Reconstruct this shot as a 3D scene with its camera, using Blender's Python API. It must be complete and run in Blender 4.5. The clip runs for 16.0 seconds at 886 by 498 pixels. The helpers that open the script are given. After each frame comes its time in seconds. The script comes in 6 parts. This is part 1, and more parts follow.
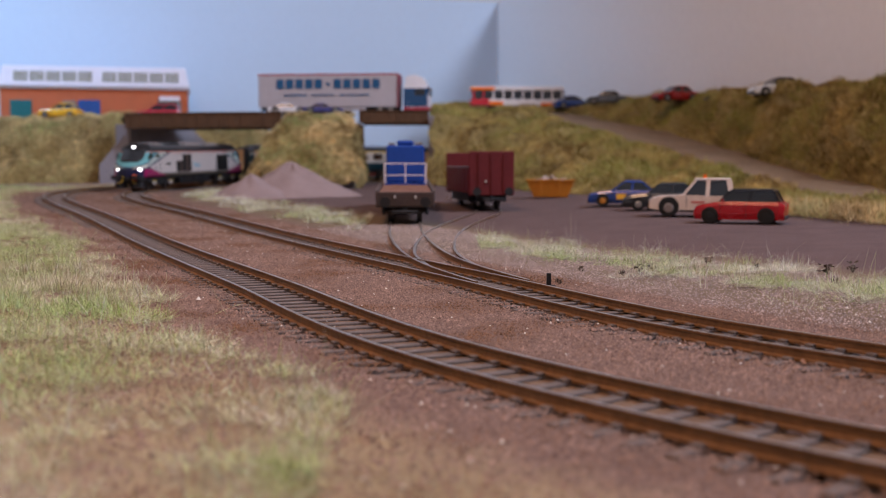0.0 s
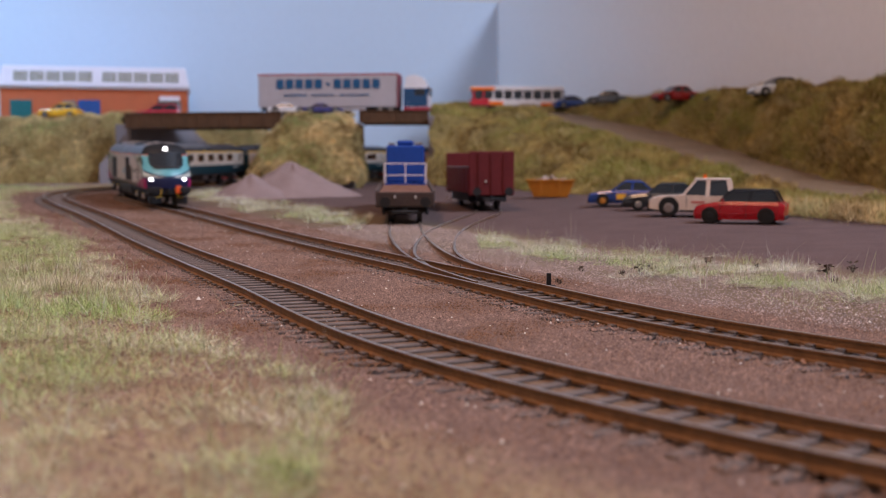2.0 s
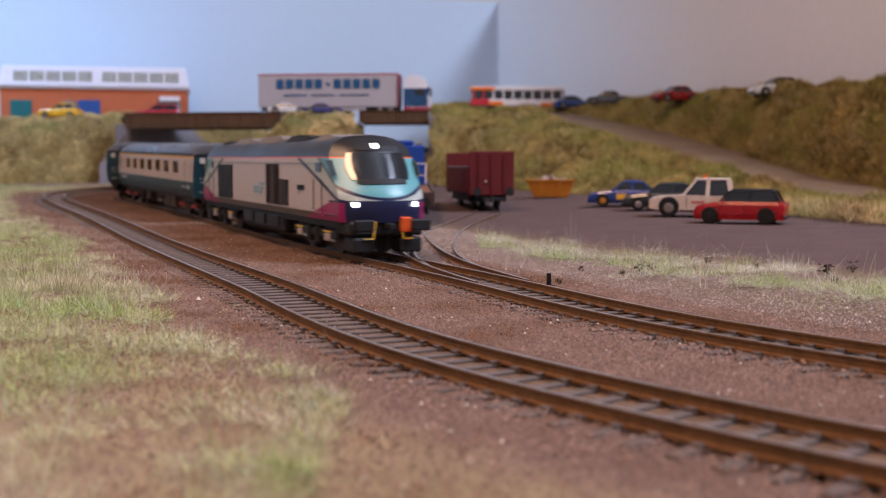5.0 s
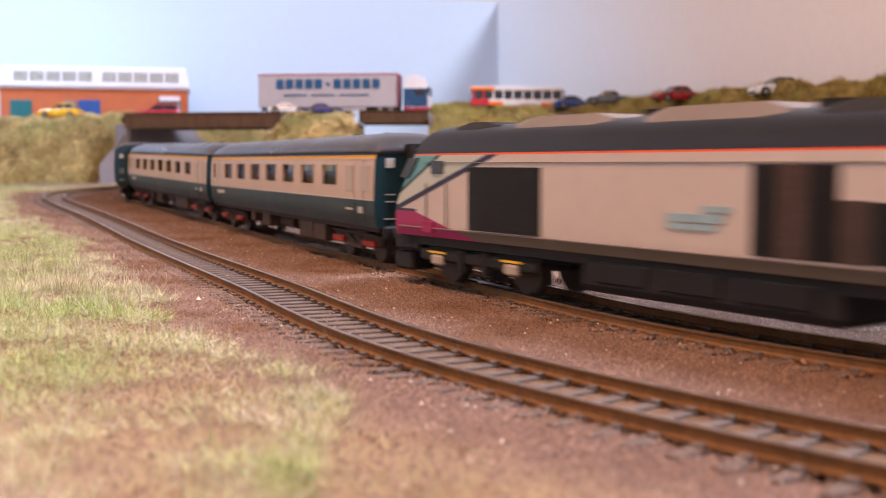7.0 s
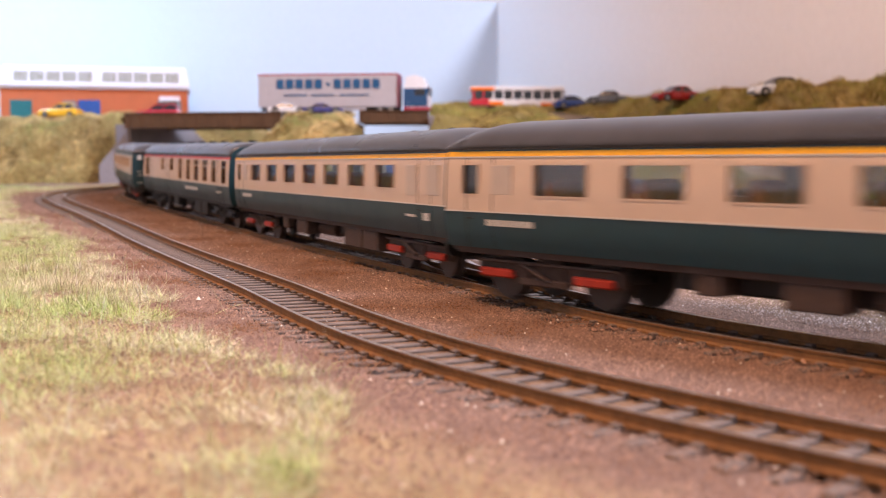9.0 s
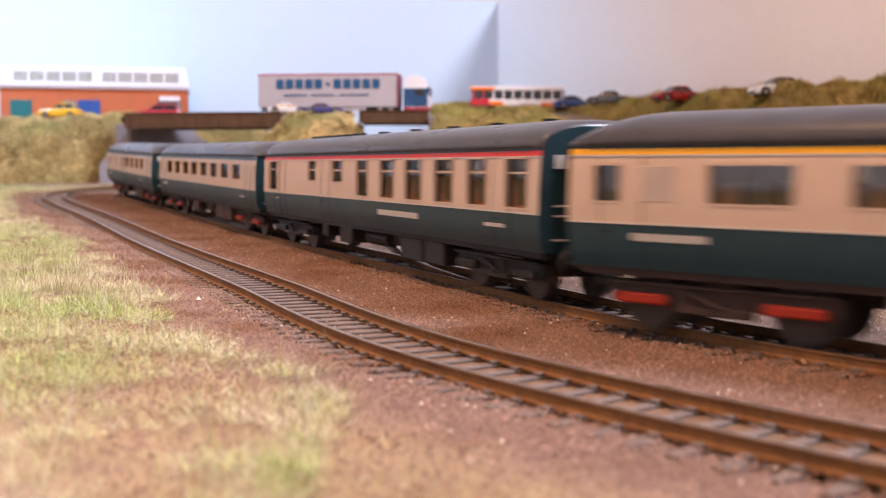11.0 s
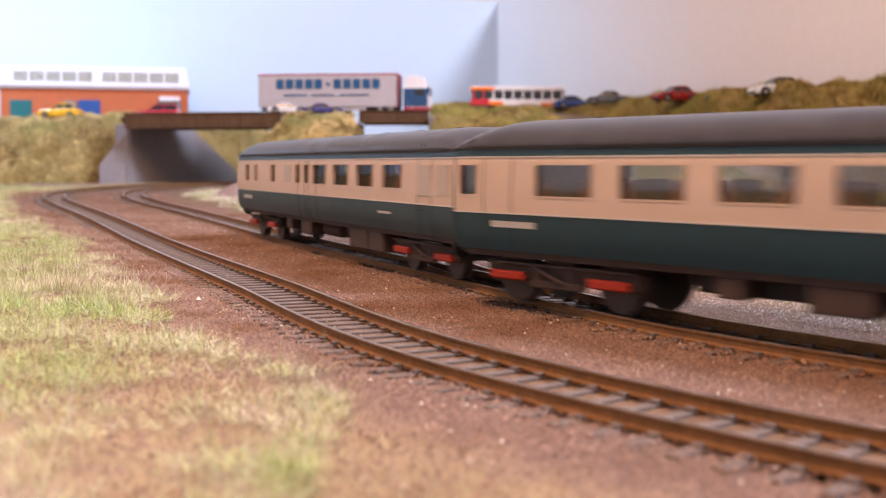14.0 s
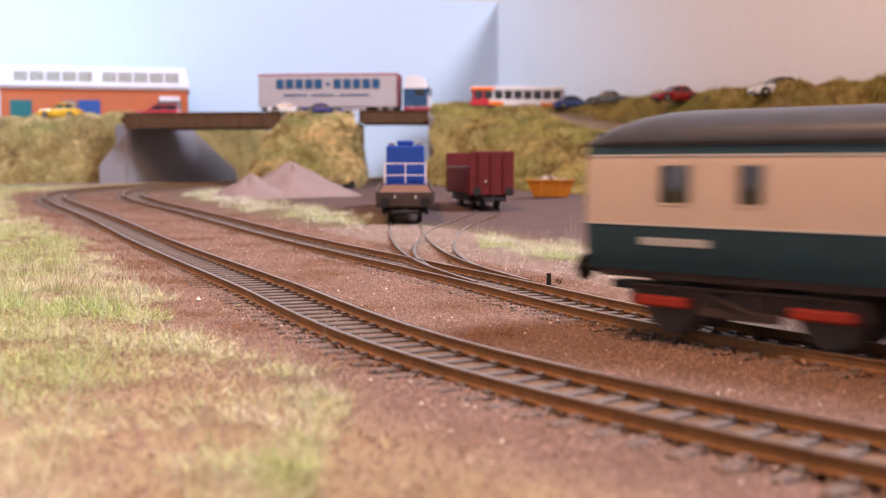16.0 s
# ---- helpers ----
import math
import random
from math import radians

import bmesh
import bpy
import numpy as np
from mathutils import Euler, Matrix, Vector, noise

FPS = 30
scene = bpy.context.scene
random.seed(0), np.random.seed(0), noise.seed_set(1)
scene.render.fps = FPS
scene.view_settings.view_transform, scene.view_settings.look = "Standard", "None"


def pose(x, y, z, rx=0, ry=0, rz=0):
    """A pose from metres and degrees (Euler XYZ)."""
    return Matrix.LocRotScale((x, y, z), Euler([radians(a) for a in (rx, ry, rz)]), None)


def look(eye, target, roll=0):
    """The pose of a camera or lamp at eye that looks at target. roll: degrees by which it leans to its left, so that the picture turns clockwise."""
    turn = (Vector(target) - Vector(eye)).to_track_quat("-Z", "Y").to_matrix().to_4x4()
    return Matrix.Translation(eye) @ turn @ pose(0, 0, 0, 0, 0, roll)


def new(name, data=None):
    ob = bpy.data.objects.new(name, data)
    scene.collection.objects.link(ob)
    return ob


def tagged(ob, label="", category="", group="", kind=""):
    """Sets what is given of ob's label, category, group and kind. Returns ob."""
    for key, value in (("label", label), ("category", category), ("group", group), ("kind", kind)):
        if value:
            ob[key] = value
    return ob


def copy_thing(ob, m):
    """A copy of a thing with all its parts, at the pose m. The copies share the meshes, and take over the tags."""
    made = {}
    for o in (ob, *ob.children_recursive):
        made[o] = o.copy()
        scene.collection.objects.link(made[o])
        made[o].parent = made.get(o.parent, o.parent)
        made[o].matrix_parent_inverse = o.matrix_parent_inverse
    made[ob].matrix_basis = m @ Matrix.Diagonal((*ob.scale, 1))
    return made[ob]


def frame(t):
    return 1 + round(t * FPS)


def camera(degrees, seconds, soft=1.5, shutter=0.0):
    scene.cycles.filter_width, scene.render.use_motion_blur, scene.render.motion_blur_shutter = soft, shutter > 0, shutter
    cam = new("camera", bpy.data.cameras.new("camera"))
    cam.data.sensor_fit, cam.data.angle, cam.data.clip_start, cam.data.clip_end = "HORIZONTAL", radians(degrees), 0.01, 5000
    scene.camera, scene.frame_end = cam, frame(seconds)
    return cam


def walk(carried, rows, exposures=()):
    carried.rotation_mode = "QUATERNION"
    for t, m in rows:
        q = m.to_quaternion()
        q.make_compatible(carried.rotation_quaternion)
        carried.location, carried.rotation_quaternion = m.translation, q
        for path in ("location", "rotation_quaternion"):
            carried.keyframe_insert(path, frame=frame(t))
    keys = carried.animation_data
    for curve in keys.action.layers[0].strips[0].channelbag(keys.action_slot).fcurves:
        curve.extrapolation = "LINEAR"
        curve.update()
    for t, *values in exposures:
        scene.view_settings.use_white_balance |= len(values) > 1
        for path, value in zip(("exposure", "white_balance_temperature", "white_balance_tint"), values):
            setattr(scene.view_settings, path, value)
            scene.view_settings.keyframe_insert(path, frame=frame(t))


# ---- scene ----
cam = camera(43.806, 16.0, 0.9, 0.8)
cam.data.dof.use_dof = True
cam.data.dof.focus_distance = 0.32
cam.data.dof.aperture_fstop = 27.0
EYE = pose(0, 0, 0.03575, 90 - 4.4206, 0, 0)
walk(cam, [(0.0, EYE), (16.0, EYE)],
     exposures=[(0.0, -0.20, 6000, 20), (4.0, -0.20, 6000, 20), (4.6, -0.14, 6020, 20), (6.2, 0.26, 6250, 23), (6.6, 0.44, 6350, 23),
                (7.0, 0.66, 6500, 23), (8.0, 0.78, 6600, 23), (13.0, 0.78, 6600, 23), (16.0, 0.70, 6600, 23)])

# ---------------------------------------------------------------- light
world = bpy.data.worlds.new("room_dusk")
scene.world = world
world.use_nodes = True
wn = world.node_tree
sky = wn.nodes.new("ShaderNodeTexSky")
sky.sky_type, sky.sun_disc = "NISHITA", False
sky.sun_elevation, sky.sun_rotation = radians(35), radians(120)
wn.nodes["Background"].inputs["Strength"].default_value = 0.08
wn.links.new(sky.outputs["Color"], wn.nodes["Background"].inputs["Color"])


def area_lamp(name, eye, target, sx, sy, power, color):
    d = bpy.data.lights.new(name, "AREA")
    d.shape, d.size, d.size_y, d.energy, d.color = "RECTANGLE", sx, sy, power, color
    ob = new(name, d)
    ob.matrix_world = look(eye, target)
    return ob


area_lamp("skylight_daylight", (1.32, 0.30, 1.50), (0.0, 0.7, 0.0), 0.65, 0.55, 43, (0.74, 0.86, 1.0))
area_lamp("ceiling_lamp_glow", (-0.38, -0.02, 1.20), (-0.10, 0.25, 0.0), 0.35, 0.35, 11, (1.0, 0.59, 0.31))
# Added blue fill lamp, no window behind it, tinting the left board's far end
area_lamp("left_board_blue_fill", (-1.10, 1.30, 0.70), (-0.66, 1.86, 0.22), 0.30, 0.35, 2.6, (0.34, 0.66, 1.0)).data.spread = radians(95)

# ---------------------------------------------------------------- materials


def mat(name, color, rough=0.7, metal=0.0, var=0.25, scale=60.0, bump=0.15, fine=6.0, spec=0.3, coat=0.0, dist=0.0006, tint=None):
    """Two-scale noise colour, with fine relief; scale in lumps a metre."""
    spec = min(spec, 0.08) if rough >= 0.88 else spec
    m = bpy.data.materials.new(name)
    m.use_nodes = True
    nt = m.node_tree
    b = nt.nodes["Principled BSDF"]
    b.inputs["Metallic"].default_value = metal
    b.inputs["Specular IOR Level"].default_value = spec
    b.inputs["Coat Weight"].default_value = coat
    tc = nt.nodes.new("ShaderNodeTexCoord")
    n1 = nt.nodes.new("ShaderNodeTexNoise")
    n1.inputs["Scale"].default_value, n1.inputs["Detail"].default_value = scale, 4
    n2 = nt.nodes.new("ShaderNodeTexNoise")
    n2.inputs["Scale"].default_value, n2.inputs["Detail"].default_value = scale * fine, 3
    for n in (n1, n2):
        nt.links.new(tc.outputs["Object"], n.inputs["Vector"])
    mx = nt.nodes.new("ShaderNodeMath")
    mx.operation = "ADD"
    nt.links.new(n1.outputs["Fac"], mx.inputs[0])
    nt.links.new(n2.outputs["Fac"], mx.inputs[1])
    ramp = nt.nodes.new("ShaderNodeValToRGB")
    lo = [c * (1 - var) for c in color]
    hi = [min(1, c * (1 + var)) for c in color] if tint is None else tint
    ramp.color_ramp.elements[0].position, ramp.color_ramp.elements[0].color = 0.30, (*lo, 1)
    ramp.color_ramp.elements[1].position, ramp.color_ramp.elements[1].color = 0.70, (*hi, 1)
    half = nt.nodes.new("ShaderNodeMath")
    half.operation = "MULTIPLY"
    half.inputs[1].default_value = 0.5
    nt.links.new(mx.outputs[0], half.inputs[0])
    nt.links.new(half.outputs[0], ramp.inputs["Fac"])
    nt.links.new(ramp.outputs["Color"], b.inputs["Base Color"])
    rr = nt.nodes.new("ShaderNodeMapRange")
    rr.inputs["To Min"].default_value, rr.inputs["To Max"].default_value = max(0.02, rough - 0.12), min(1, rough + 0.12)
    nt.links.new(n1.outputs["Fac"], rr.inputs["Value"])
    nt.links.new(rr.outputs["Result"], b.inputs["Roughness"])
    if bump > 0:
        bp = nt.nodes.new("ShaderNodeBump")
        bp.inputs["Strength"].default_value, bp.inputs["Distance"].default_value = bump, dist
        nt.links.new(n2.outputs["Fac"], bp.inputs["Height"])
        nt.links.new(bp.outputs["Normal"], b.inputs["Normal"])
    return m


def glow(name, color, strength):
    m = bpy.data.materials.new(name)
    m.use_nodes = True
    b = m.node_tree.nodes["Principled BSDF"]
    b.inputs["Base Color"].default_value = (*color, 1)
    b.inputs["Emission Color"].default_value = (*color, 1)
    b.inputs["Emission Strength"].default_value = strength
    return m


def glass(name, color=(0.8, 0.85, 0.85), rough=0.03):
    m = bpy.data.materials.new(name)
    m.use_nodes = True
    b = m.node_tree.nodes["Principled BSDF"]
    b.inputs["Base Color"].default_value = (*color, 1)
    b.inputs["Transmission Weight"].default_value = 1.0
    b.inputs["Roughness"].default_value = rough
    b.inputs["IOR"].default_value = 1.45
    return m


def by_piece(m, amount=0.35):
    """Vary a material's colour from piece to piece of a joined mesh."""
    nt = m.node_tree
    b = nt.nodes["Principled BSDF"]
    src = b.inputs["Base Color"].links[0].from_socket
    geo = nt.nodes.new("ShaderNodeNewGeometry")
    mr = nt.nodes.new("ShaderNodeMapRange")
    mr.inputs["To Min"].default_value, mr.inputs["To Max"].default_value = 1 - amount, 1 + amount
    nt.links.new(geo.outputs["Random Per Island"], mr.inputs["Value"])
    hs = nt.nodes.new("ShaderNodeHueSaturation")
    nt.links.new(src, hs.inputs["Color"])
    nt.links.new(mr.outputs["Result"], hs.inputs["Value"])
    nt.links.new(hs.outputs["Color"], b.inputs["Base Color"])
    return m


M_BALLAST = mat("ballast_bed", (0.175, 0.108, 0.070), 0.95, var=0.35, scale=90, bump=0.6, fine=9, dist=0.001)
def stained(m, color, scale, lo, hi):
    """Rusty brown stains in patches over a material."""
    nt = m.node_tree
    b = nt.nodes["Principled BSDF"]
    src = b.inputs["Base Color"].links[0].from_socket
    geo = nt.nodes.new("ShaderNodeNewGeometry")
    n3 = nt.nodes.new("ShaderNodeTexNoise")
    n3.inputs["Scale"].default_value, n3.inputs["Detail"].default_value = scale, 4
    nt.links.new(geo.outputs["Position"], n3.inputs["Vector"])
    rp = nt.nodes.new("ShaderNodeMapRange")
    rp.inputs["From Min"].default_value, rp.inputs["From Max"].default_value = lo, hi
    nt.links.new(n3.outputs["Fac"], rp.inputs["Value"])
    mx = nt.nodes.new("ShaderNodeMix")
    mx.data_type = "RGBA"
    nt.links.new(rp.outputs["Result"], mx.inputs["Factor"])
    nt.links.new(src, mx.inputs[6])
    mx.inputs[7].default_value = (*color, 1)
    nt.links.new(mx.outputs[2], b.inputs["Base Color"])
    return m


M_STONE = by_piece(stained(mat("ballast_stone", (0.250, 0.158, 0.122), 0.9, var=0.3, scale=200, bump=0.2), (0.155, 0.072, 0.032), 32, 0.46, 0.72), 0.5)
M_GRIT = mat("pale_grit", (0.62, 0.56, 0.48), 0.7, var=0.2, scale=200, bump=0.1)
M_STONE_GREY = by_piece(mat("grey_ballast_stone", (0.31, 0.235, 0.205), 0.9, var=0.3, scale=200, bump=0.2), 0.5)
M_RAIL = mat("rusty_rail_side", (0.190, 0.092, 0.036), 0.75, metal=0.1, var=0.35, scale=120, bump=0.2)
M_HEAD = mat("rail_head_steel", (0.42, 0.36, 0.32), 0.35, metal=0.9, var=0.15, scale=150, bump=0.05)
M_SLEEPER = mat("weathered_sleeper", (0.165, 0.128, 0.112), 0.9, var=0.35, scale=180, bump=0.3)
M_EARTH = mat("bare_earth", (1.0, 1.0, 1.0), 0.95, var=0.38, scale=45, bump=0.7, fine=22, dist=0.0012)
M_ROAD = mat("ramp_road", (0.22, 0.150, 0.095), 0.92, var=0.35, scale=20, bump=0.3, fine=30)
M_BANK = mat("bank_turf", (0.22, 0.135, 0.045), 0.95, var=0.5, scale=22, bump=0.8, fine=10, dist=0.003, tint=(0.44, 0.34, 0.14))
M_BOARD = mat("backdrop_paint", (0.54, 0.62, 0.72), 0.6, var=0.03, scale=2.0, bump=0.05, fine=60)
# Right board's copy of the backdrop colour, raised where too little light falls
M_BOARD_RAISED = mat("backdrop_paint_raised", (0.88, 0.855, 0.86), 0.6, var=0.03, scale=2.0, bump=0.05, fine=60)
M_PLASTER = mat("room_plaster", (0.84, 0.81, 0.79), 0.85, var=0.05, scale=3, bump=0.1, fine=30)
M_FLOOR = mat("room_floor", (0.22, 0.16, 0.11), 0.6, var=0.2, scale=5, bump=0.1)
M_PILE = mat("aggregate_pile", (0.29, 0.21, 0.195), 0.95, var=0.15, scale=60, bump=0.6, fine=15, dist=0.001)



def soil(m):
    """The ground's own soil colour, carried by the mesh, times the grain."""
    nt = m.node_tree
    b = nt.nodes["Principled BSDF"]
    src = b.inputs["Base Color"].links[0].from_socket
    at = nt.nodes.new("ShaderNodeAttribute")
    at.attribute_name = "soil"
    mx = nt.nodes.new("ShaderNodeMix")
    mx.data_type, mx.blend_type = "RGBA", "MULTIPLY"
    mx.inputs["Factor"].default_value = 1.0
    nt.links.new(src, mx.inputs[6])
    nt.links.new(at.outputs["Color"], mx.inputs[7])
    nt.links.new(mx.outputs[2], b.inputs["Base Color"])


soil(M_EARTH)

# ---------------------------------------------------------------- mesh helpers


def link_mesh(name, bm, material, smooth=False):
    me = bpy.data.meshes.new(name)
    bmesh.ops.recalc_face_normals(bm, faces=bm.faces) if len(bm.faces) < 20000 else None
    bm.to_mesh(me)
    bm.free()
    for m in (material if isinstance(material, (list, tuple)) else [material]):
        me.materials.append(m)
    if smooth:
        me.shade_smooth()
    return new(name, me)


def part(name, bm, material, parent, label="", smooth=False):
    ob = link_mesh(name, bm, material, smooth)
    ob.parent = parent
    if label:
        tagged(ob, label)
    return ob


def thing(name, m, label, category, group="", kind=""):
    ob = new(name)
    ob.empty_display_size = 0.01
    ob.matrix_world = m
    return tagged(ob, label, category, group, kind)


def box(bm, x0, x1, y0, y1, z0, z1, bevel=0.0, seg=1, mi=0):
    n0 = set(bm.faces)
    vs = [bm.verts.new((x, y, z)) for x in (x0, x1) for y in (y0, y1) for z in (z0, z1)]
    q = ((0, 1, 3, 2), (4, 6, 7, 5), (0, 4, 5, 1), (2, 3, 7, 6), (0, 2, 6, 4), (1, 5, 7, 3))
    fs = [bm.faces.new([vs[i] for i in f]) for f in q]
    if bevel > 0:
        es = {e for f in fs for e in f.edges}
        bmesh.ops.bevel(bm, geom=list(es), offset=bevel, segments=seg, affect="EDGES", profile=0.5)
    for f in bm.faces:
        if f not in n0:
            f.material_index = mi
    return bm


def boxb(*a, **k):
    return box(bmesh.new(), *a, **k)


def cyl(bm, p0, p1, r, seg=12, r2=None):
    p0, p1 = Vector(p0), Vector(p1)
    q = (p1 - p0).to_track_quat("Z", "Y")
    r2 = r if r2 is None else r2
    a = [bm.verts.new(p0 + q @ Vector((r * math.cos(t), r * math.sin(t), 0))) for t in np.arange(seg) * 2 * math.pi / seg]
    b = [bm.verts.new(p1 + q @ Vector((r2 * math.cos(t), r2 * math.sin(t), 0))) for t in np.arange(seg) * 2 * math.pi / seg]
    for i in range(seg):
        bm.faces.new((a[i], a[(i + 1) % seg], b[(i + 1) % seg], b[i]))
    bm.faces.new(a[::-1])
    bm.faces.new(b)
    return bm


def loft(bm, rings, close=True, caps=True, mi=0):
    """Rings of equal count joined by quads."""
    vr = [[bm.verts.new(p) for p in r] for r in rings]
    n = len(vr[0])
    for a, b in zip(vr, vr[1:]):
        for i in range(n if close else n - 1):
            j = (i + 1) % n
            bm.faces.new((a[i], a[j], b[j], b[i])).material_index = mi
    if caps and close:
        bm.faces.new(vr[0][::-1]).material_index = mi
        bm.faces.new(vr[-1]).material_index = mi
    return bm


def prism(bm, outline, y0, y1):
    """An outline in x, z carried from y0 to y1."""
    return loft(bm, [[(x, y0, z) for x, z in outline], [(x, y1, z) for x, z in outline]])


def raw(name, verts, faces, material, smooth=False):
    me = bpy.data.meshes.new(name)
    me.from_pydata([tuple(v) for v in verts], [], faces)
    for m in (material if isinstance(material, (list, tuple)) else [material]):
        me.materials.append(m)
    if smooth:
        me.shade_smooth()
    return new(name, me)


def fbm(x, y, s, seed=0.0):
    return noise.fractal(Vector((x * s, y * s, seed)), 1.0, 2.0, 4)


# ---------------------------------------------------------------- the two lines


class Path:
    """A smooth line through control points, by arc length."""

    def __init__(self, pts):
        P = np.array(pts, float)
        t = np.r_[0, np.cumsum(np.linalg.norm(np.diff(P[:, :2], axis=0), axis=1))]
        n = len(t)
        h = np.diff(t)
        A, R = np.eye(n), np.zeros_like(P)
        for i in range(1, n - 1):
            A[i, i - 1:i + 2] = h[i - 1], 2 * (h[i - 1] + h[i]), h[i]
            R[i] = 6 * ((P[i + 1] - P[i]) / h[i] - (P[i] - P[i - 1]) / h[i - 1])
        M2 = np.linalg.solve(A, R)
        T = np.linspace(0, t[-1], 3000)
        k = np.clip(np.searchsorted(t, T) - 1, 0, n - 2)
        u, w, hh = (T - t[k])[:, None], (t[k + 1] - T)[:, None], h[k][:, None]
        self.P = (M2[k] * w**3 + M2[k + 1] * u**3) / (6 * hh) + (P[k] / hh - M2[k] * hh / 6) * w + (P[k + 1] / hh - M2[k + 1] * hh / 6) * u
        self.s = np.r_[0, np.cumsum(np.linalg.norm(np.diff(self.P, axis=0), axis=1))]
        self.length = self.s[-1]

    def at(self, s):
        return np.array([np.interp(s, self.s, self.P[:, i]) for i in range(3)])

    def dirn(self, s):
        d = self.at(s + 0.004) - self.at(s - 0.004)
        return d / np.linalg.norm(d)

    def offset(self, w):
        d = np.gradient(self.P[:, :2], axis=0)
        d /= np.linalg.norm(d, axis=1)[:, None]
        o = Path(self.P[:5])
        o.P = self.P.copy()
        o.P[:, 0] += d[:, 1] * w
        o.P[:, 1] -= d[:, 0] * w
        o.s = np.r_[0, np.cumsum(np.linalg.norm(np.diff(o.P, axis=0), axis=1))]
        o.length = o.s[-1]
        return o


LINE = Path([(1.30, 1.74, 0.014), (0.75, 1.735, 0.014), (0.30, 1.72, 0.014), (0.06, 1.665, 0.014), (-0.09, 1.58, 0.014), (-0.20, 1.46, 0.013), (-0.274, 1.32, 0.012), (-0.304, 1.20, 0.0105), (-0.303, 1.10, 0.009),
             (-0.265, 0.956, 0.0068), (-0.234, 0.89, 0.005), (-0.185, 0.79, 0.003), (-0.131, 0.672, 0.0013), (-0.082, 0.56, 0.0), (-0.002, 0.378, 0.0),
             (0.0134, 0.3429, 0.0), (0.0493, 0.2606, 0.0), (0.0827, 0.2094, 0.0), (0.150, 0.141, 0.0), (0.235, 0.082, 0.0), (0.34, 0.040, 0.0), (0.8, -0.10, 0.0), (1.6, -0.35, 0.0)])
NEAR = LINE.offset(0.067)

def rail_mesh(name, path, off, s0, s1, parent, step=0.012):
    prof = [(-0.0011, -0.0025), (-0.0011, -0.0021), (-0.0003, -0.0018), (-0.0003, -0.0007), (-0.00055, -0.0004), (-0.00055, 0.0), (0.00055, 0.0),
            (0.00055, -0.0004), (0.0003, -0.0007), (0.0003, -0.0018), (0.0011, -0.0021), (0.0011, -0.0025)]
    rings = []
    for s in np.arange(s0, s1 + 1e-6, step):
        p, d = path.at(s), path.dirn(s)
        n = np.array([d[1], -d[0], 0])
        rings.append([tuple(p + n * (off + a) + np.array([0, 0, z])) for a, z in prof])
    bm = loft(bmesh.new(), rings)
    k = len(prof)
    me = [f for f in bm.faces]
    for i, f in enumerate(me[: (len(rings) - 1) * k]):
        if i % k == 5:
            f.material_index = 1
    return part(name, bm, [M_RAIL, M_HEAD], parent)


def track(path, s0, s1, label, sleep0=0.0):
    t = thing("railway_track", Matrix(), label, "railway track", "railway lines", "structure")
    for off in (-0.0086, 0.0086):
        rail_mesh("rail", path, off, s0, s1, t)
    bm = bmesh.new()
    box(bm, -0.00115, 0.00115, -0.0165, 0.0165, -0.0046, -0.0024, 0.0002)
    for sg in (-1, 1):
        for o in (0.0068, 0.0104):
            box(bm, -0.0010, 0.0010, sg * o - 0.0008, sg * o + 0.0008, -0.0025, -0.0018, 0.0002)
    me = bpy.data.meshes.new("sleeper")
    bm.to_mesh(me)
    bm.free()
    me.materials.append(M_SLEEPER)
    # Brown dirt bed between rails; its darker tone also paints in gap shade
    a, b = [], []
    for s in np.arange(max(s0, 0.05), s1, 0.006):
        p, d = path.at(s), path.dirn(s)
        w = np.array([d[1], -d[0], 0]) * 0.0084
        a.append(p - w - np.array([0, 0, 0.0030]))
        b.append(p + w - np.array([0, 0, 0.0030]))
    n = len(a)
    bed = raw("track_bed", a + b, [(i, n + i, n + i + 1, i + 1) for i in range(n - 1)], M_BALLAST)
    bed.parent = t
    far_off = []
    for s in np.arange(sleep0 if sleep0 else s0, s1, 0.0072):
        p, d = path.at(s), path.dirn(s)
        if path.length > 2 and not 1.72 < s < 3.16:
            far_off.append((p, math.atan2(d[1], d[0])))
            continue
        o = new("sleeper", me)
        o.parent = t
        a = math.atan2(d[1], d[0]) + random.uniform(-0.02, 0.02)
        o.matrix_basis = Matrix.Translation(p) @ Matrix.Rotation(a, 4, "Z")
    if far_off:
        bm = bmesh.new()
        for p, a in far_off:
            one = boxb(-0.00115, 0.00115, -0.0165, 0.0165, -0.0046, -0.0024)
            one.transform(Matrix.Translation(p) @ Matrix.Rotation(a, 4, "Z"))
            tmp = bpy.data.meshes.new("tmp")
            one.to_mesh(tmp)
            one.free()
            bm.from_mesh(tmp)
            bpy.data.meshes.remove(tmp)
        tagged(part("distant_sleepers", bm, M_SLEEPER, t), kind="stuff")
    return t


track(LINE, 1.05, 3.55, "main line of rusty rails on dark weathered sleepers, curving through ballast")
track(NEAR, 1.05, 3.60, "near line of rusty rails on dark weathered sleepers in brown ballast")



def line_height(x, y):
    """Bed height: the layout climbs gently towards the bridge."""
    return float(np.interp(y, (0.5, 0.67, 0.79, 0.89, 1.1, 1.32, 1.6), (0, 0.0013, 0.003, 0.005, 0.009, 0.012, 0.014)))


def siding(pts):
    return Path([(x, y, line_height(x, y) - 0.00015) for x, y in pts])


